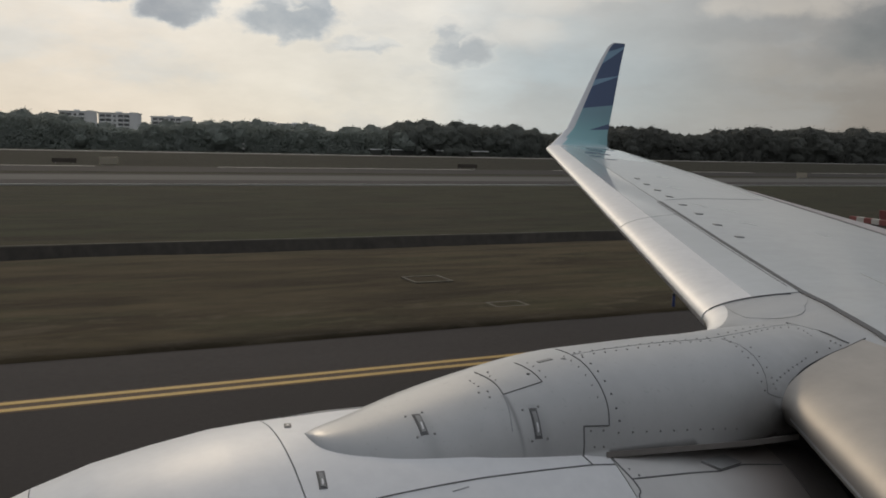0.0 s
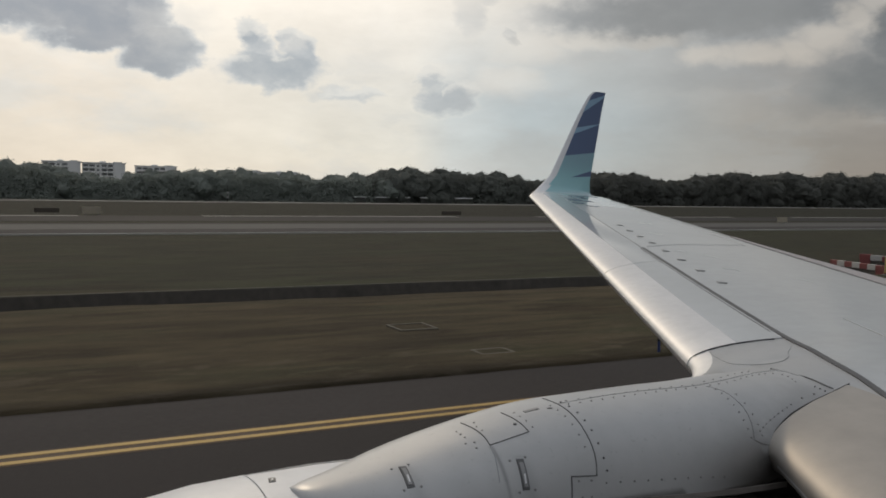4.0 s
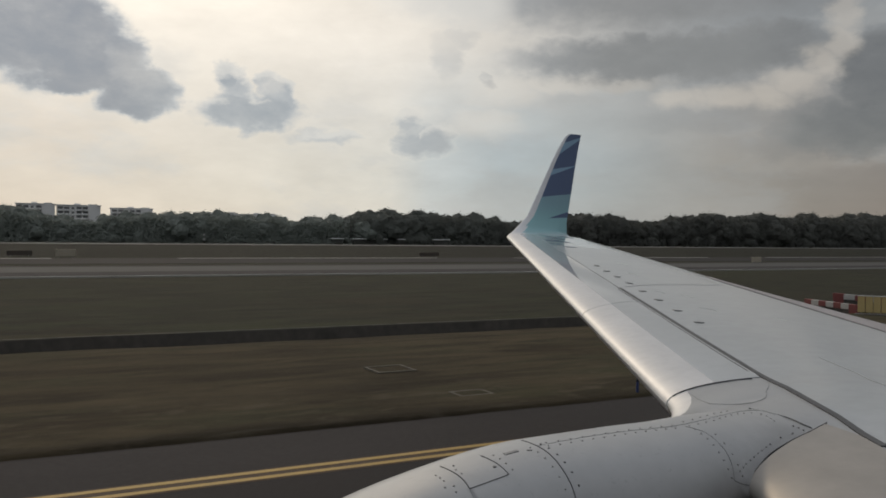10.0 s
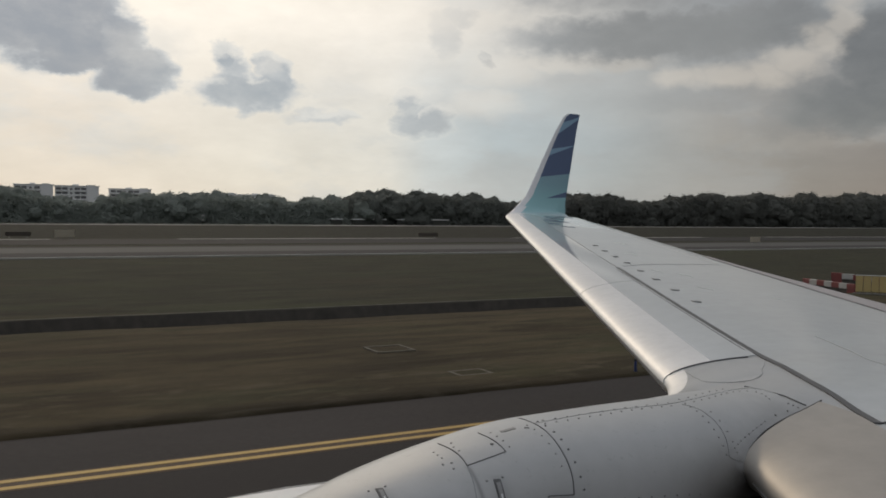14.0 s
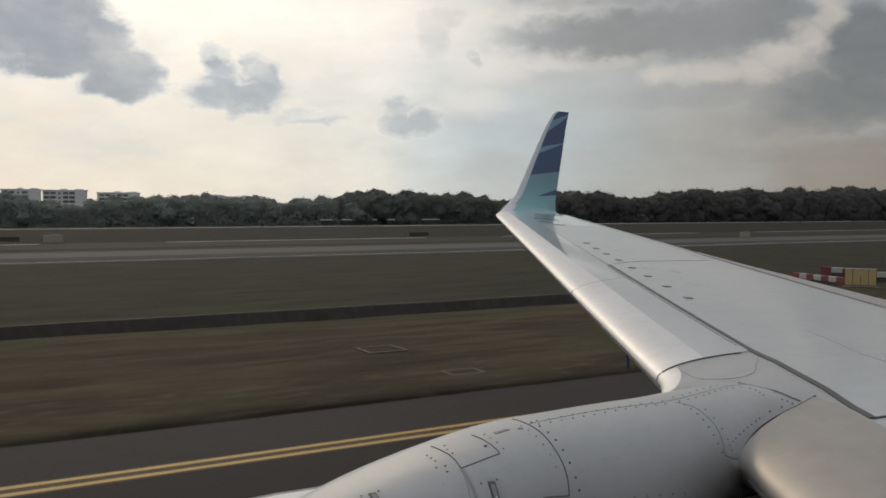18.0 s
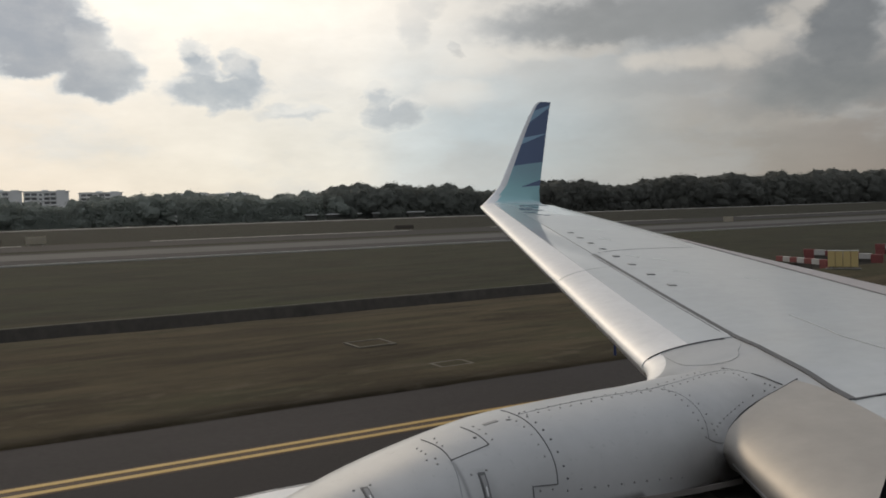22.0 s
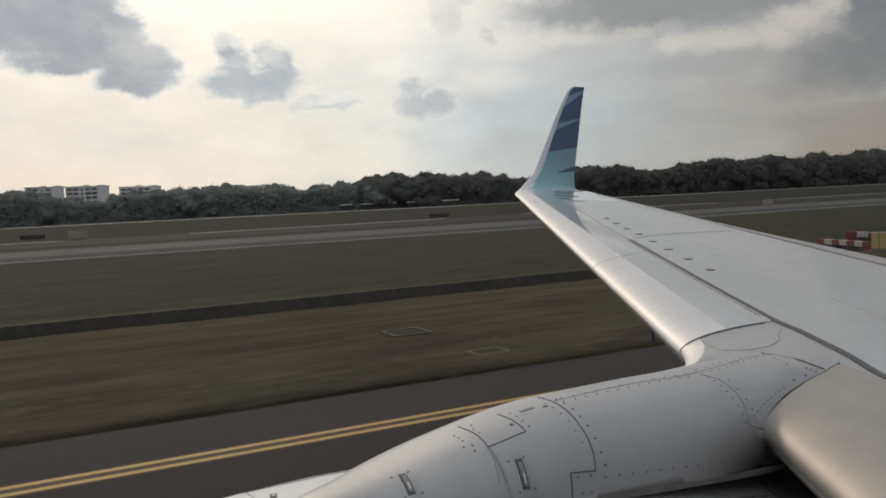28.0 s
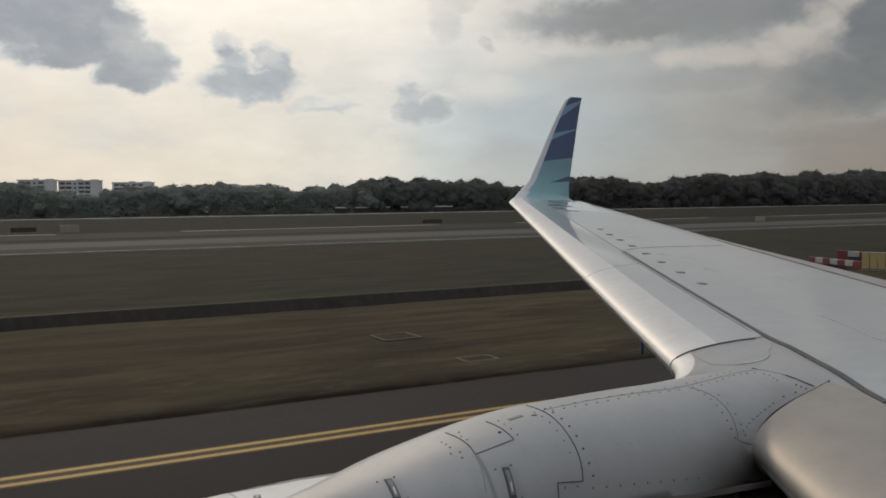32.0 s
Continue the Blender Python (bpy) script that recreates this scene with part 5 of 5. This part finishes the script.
for x in (14.0,):
    t = empty("taxiway_light", (x, 16.4, 0.05))
    bm = bmesh.new()
    bmesh.ops.create_cone(bm, cap_ends=True, segments=12, radius1=0.04, radius2=0.03, depth=0.34, matrix=Matrix.Translation((0, 0, 0.12)))
    part("stem", bm, stuff_of("blue_light_body", (0.03, 0.05, 0.16), 0.4), t, "blue stem", True)
    bm = bmesh.new()
    bmesh.ops.create_uvsphere(bm, u_segments=12, v_segments=8, radius=0.045, matrix=Matrix.Translation((0, 0, 0.31)))
    part("lens", bm, GLASS, t, "dark glass lens", True)
    tagged(t, "small blue taxiway edge light in the grass", "edge light", "edge lights")

# mast with a lamp, and low white-roofed sheds before the wood
mast = empty("lamp_mast", (98.0, 484.0, 0.0))
bm = bmesh.new()
bmesh.ops.create_cone(bm, cap_ends=True, segments=10, radius1=0.22, radius2=0.12, depth=9.0, matrix=Matrix.Translation((0, 0, 4.5)))
part("pole", bm, PALE, mast, "grey pole")
for z in (1.8, 4.4):
    part("collar", box(-0.5, -0.5, z, 0.5, 0.5, z + 0.9, 0.1), WHITE_BAR, mast, "white band")
tagged(mast, "slim pale mast with white bands at the wood's edge", "mast")


def shed(x, y, length, turn=0.0):
    t = empty("low_shed", (x, y, 0.0))
    part("wall", box(-length / 2, -2.5, -0.2, length / 2, 2.5, 3.1), LEAF, t, "creeper-covered dark green wall")
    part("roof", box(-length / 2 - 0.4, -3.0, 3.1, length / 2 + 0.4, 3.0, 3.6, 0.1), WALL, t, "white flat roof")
    return tagged(t, "long low shed with a white flat roof before the wood", "shed", "low sheds")


for x, w in ((162.0, 7.0), (181.0, 22.0), (204.0, 15.0), (224.0, 11.0)):
    shed(x * 1.09, 499.0 - 0.109 * x, w)


SHADE_GLASS = stuff_of("curtained_window_glass", (0.16, 0.16, 0.16), 0.3)


def flats(x, y, w, h, n_bays, label):
    """A white block of flats with balconies, window bands and an overhanging flat roof."""
    t = empty("apartment_building", (x, y, 0.0))
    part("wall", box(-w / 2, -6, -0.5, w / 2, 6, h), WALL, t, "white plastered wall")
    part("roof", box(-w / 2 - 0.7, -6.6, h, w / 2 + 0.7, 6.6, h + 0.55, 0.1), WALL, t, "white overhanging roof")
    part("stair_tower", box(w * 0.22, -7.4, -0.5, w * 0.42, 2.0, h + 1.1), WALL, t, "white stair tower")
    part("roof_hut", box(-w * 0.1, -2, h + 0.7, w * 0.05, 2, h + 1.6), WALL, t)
    storeys = max(2, int(h / 3.3))
    bay = w / n_bays
    win, balc = None, None
    for s in range(storeys):
        z = h - 0.6 - (s + 1) * 3.2
        if z < 8:
            break
        for k in range(n_bays):
            x0 = -w / 2 + k * bay
            if w * 0.2 < x0 + bay / 2 < w * 0.44:
                continue
            if k % 3 == 2:
                part("window", box(x0 + bay * 0.3, -6.05, z + 0.9, x0 + bay * 0.7, -5.9, z + 2.3), SHADE_GLASS, t)
            else:
                part("window", box(x0 + bay * 0.08, -6.05, z + 0.6, x0 + bay * 0.92, -5.9, z + 2.75), SHADE_GLASS, t)
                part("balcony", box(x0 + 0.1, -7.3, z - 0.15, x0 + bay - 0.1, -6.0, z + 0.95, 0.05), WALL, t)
    return tagged(t, label, "apartment building", "distant flats")


flats(16.5, 690.0, 26.0, 26.6, 6, "white five-storey flats with balconies behind the wood")
flats(46.0, 690.0, 30.0, 26.2, 7, "white five-storey flats with balconies and a flat roof behind the wood")
flats(90.0, 740.0, 32.0, 26.3, 7, "white flats with a set-back top storey behind the wood")
flats(166.0, 750.0, 27.0, 24.6, 6, "low white flats almost hidden by the wood")
flats(199.0, 750.0, 33.0, 24.0, 7, "low white flats behind the wood")

# ---------------------------------------------------------------- the airfield ahead of the aircraft
stripe("yellow_block", 29.6, 30.7, 11.6, 12.9, 0.007, YELLOW, "yellow painted block", taxiway)
stripe("yellow_block", -36.5, -34.6, 13.9, 15.6, 0.007, YELLOW, "yellow painted block", taxiway)


def sheet(name, outline, z0, z1, mat, label, category):
    """A flat slab over an outline of plan points, given anticlockwise."""
    n = len(outline)
    verts = [(x, y, z) for z in (z0, z1) for x, y in outline]
    faces = [tuple(range(n))[::-1], tuple(range(n, 2 * n))] + [(k, (k + 1) % n, n + (k + 1) % n, n + k) for k in range(n)]
    return tagged(linked(name, mesh_of(name, verts, faces, False), mat), label, category, kind="structure")


def ribbon(name, run, width, z, mat, parent, label):
    """A painted line along plan points."""
    verts, n = [], len(run)
    for k, (x, y) in enumerate(run):
        a, b = run[max(0, k - 1)], run[min(n - 1, k + 1)]
        d = Vector((b[0] - a[0], b[1] - a[1], 0)).normalized()
        for side, h in ((-0.5, z - 0.008), (-0.5, z), (0.5, z), (0.5, z - 0.008)):
            verts.append((x - d.y * width * side, y + d.x * width * side, h))
    faces = [(4 * k + j, 4 * k + (j + 1) % 4, 4 * k + 4 + (j + 1) % 4, 4 * k + 4 + j) for k in range(n - 1) for j in range(4)]
    return linked(name, mesh_of(name, verts, faces + [(0, 1, 2, 3), (4 * n - 4, 4 * n - 3, 4 * n - 2, 4 * n - 1)], False), mat, parent, label)


fresh = sheet("fresh_asphalt", [(-96.0, 6.5), (-60.0, 9.0), (-48.0, 11.7), (-48.4, 16.1), (-96.0, 16.1)], -0.2, 0.012, FRESH, "black freshly laid asphalt on the taxiway", "taxiway")
for y in (13.19, 13.53):
    stripe("edge_line", -96.0, -48.2, y, y + 0.145, 0.020, YELLOW, "yellow taxiway edge line", fresh)
for x in (-53.5, -70.0, -86.0):
    stripe("yellow_block", x, x + 1.9, 13.9, 15.7, 0.020, YELLOW, "yellow painted block", fresh)
for k in range(8):
    stripe("hold_mark", -97.6, -96.6, 6.8 + k * 1.0, 7.4 + k * 1.0, 0.018, YELLOW, "yellow painted dash", taxiway)
for x0, y0 in ((-62.0, 60.0), (-40.0, 63.5)):
    sheet("white_ground_mark", [(x0, y0), (x0 + 3.2, y0 - 0.4), (x0 + 3.3, y0 + 0.5), (x0 + 0.1, y0 + 0.9)], -0.1, 0.07, WHITE_BAR, "white painted ground mark in the grass", "ground mark")
arrow_sign = sign_board(-73.0, 28.2, -0.15, 3, 0.5, 1.05, "black and yellow lettered airfield sign beside the drain", "airfield signs")
part("black_panel", box(-0.73, -0.13, 0.18, -0.27, -0.10, 1.0, 0.005), RUBBER, arrow_sign, "black location panel")
for body, x, mat in (("WA", -0.68, SIGN), ("U2", -0.15, RUBBER)):
    font = bpy.data.curves.new("lettering", "FONT")
    font.body, font.size, font.extrude = body, 0.5, 0.004
    drawn = bpy.data.objects.new("lettering", font)
    letters = bpy.data.meshes.new_from_object(drawn)
    bpy.data.objects.remove(drawn)
    ob = linked("lettering", letters, mat, arrow_sign, "sign lettering")
    ob.matrix_local = pose(x, -0.14, 0.42, 90, 0, 0)
part("arrow", box(0.42, -0.115, 0.55, 0.66, -0.10, 0.60, 0.002), RUBBER, arrow_sign, "black arrow")
sign_board(-71.0, 28.4, -0.15, 4, 0.45, 1.2, "yellow ribbed back of an airfield sign on a concrete pad", "airfield signs")
sign_board(-93.5, 38.0, 1.3, 2, 0.45, 1.1, "small yellow airfield sign on a concrete pad", "airfield signs")
sign_board(-101.5, 36.0, 1.3, 2, 0.45, 1.1, "small yellow airfield sign on a concrete pad", "airfield signs")
sign_board(-108.0, 33.0, -0.2, 9, 0.48, 1.2, "long yellow airfield sign on a concrete pad", "airfield signs")
barrier(-104.0, 30.25, -105.0, 34.9, 3, 0.30, 0.40, "low red and white barrier across the open drain")

# the turn-off: asphalt to the far taxiway with a tapered grass island before it
turn = sheet("turn_off", [(-230.0, -10.0), (-99.0, 6.0), (-99.0, 16.4), (-118.0, 19.0), (-140.0, 28.0), (-158.0, 42.0), (-150.0, 56.0), (-120.0, 74.0), (-96.0, 84.9), (-230.0, 84.9)],
             -0.3, 0.03, ASPHALT, "dark grey asphalt turn-off", "taxiway")
rim = [(-99.0, 16.6), (-108.0, 17.2), (-118.0, 19.2), (-130.0, 23.4), (-140.0, 28.2), (-149.0, 33.8), (-156.0, 39.6), (-158.4, 43.0), (-157.0, 46.6), (-150.0, 55.0), (-138.0, 63.5), (-120.0, 73.4), (-98.0, 82.5)]
rim = curve_through(rim, 5)
for off in (0.0, 0.35):
    ribbon("edge_line", [(x - off * 0.7, y - off * 0.7) for x, y in rim], 0.15, 0.038, YELLOW, turn, "yellow curved edge line")
ribbon("centre_line", curve_through([(-99.0, -2.0), (-125.0, 0.0), (-150.0, 8.0), (-170.0, 24.0), (-182.0, 48.0), (-186.0, 84.0)], 6), 0.3, 0.036, YELLOW, turn, "yellow curved centre line")
for k in range(12):
    stripe("white_dash", -172.0 + 0.4 * k, -170.2 + 0.4 * k, 30.0 + 1.9 * k, 30.35 + 1.9 * k, 0.036, WHITE_BAR, "white painted dash", turn)
for x, y in ((-112.0, 21.0), (-134.0, 40.0), (-128.0, 60.0)):
    pit(x, y, 1.6, 0.5, "low concrete slab in the grass island")
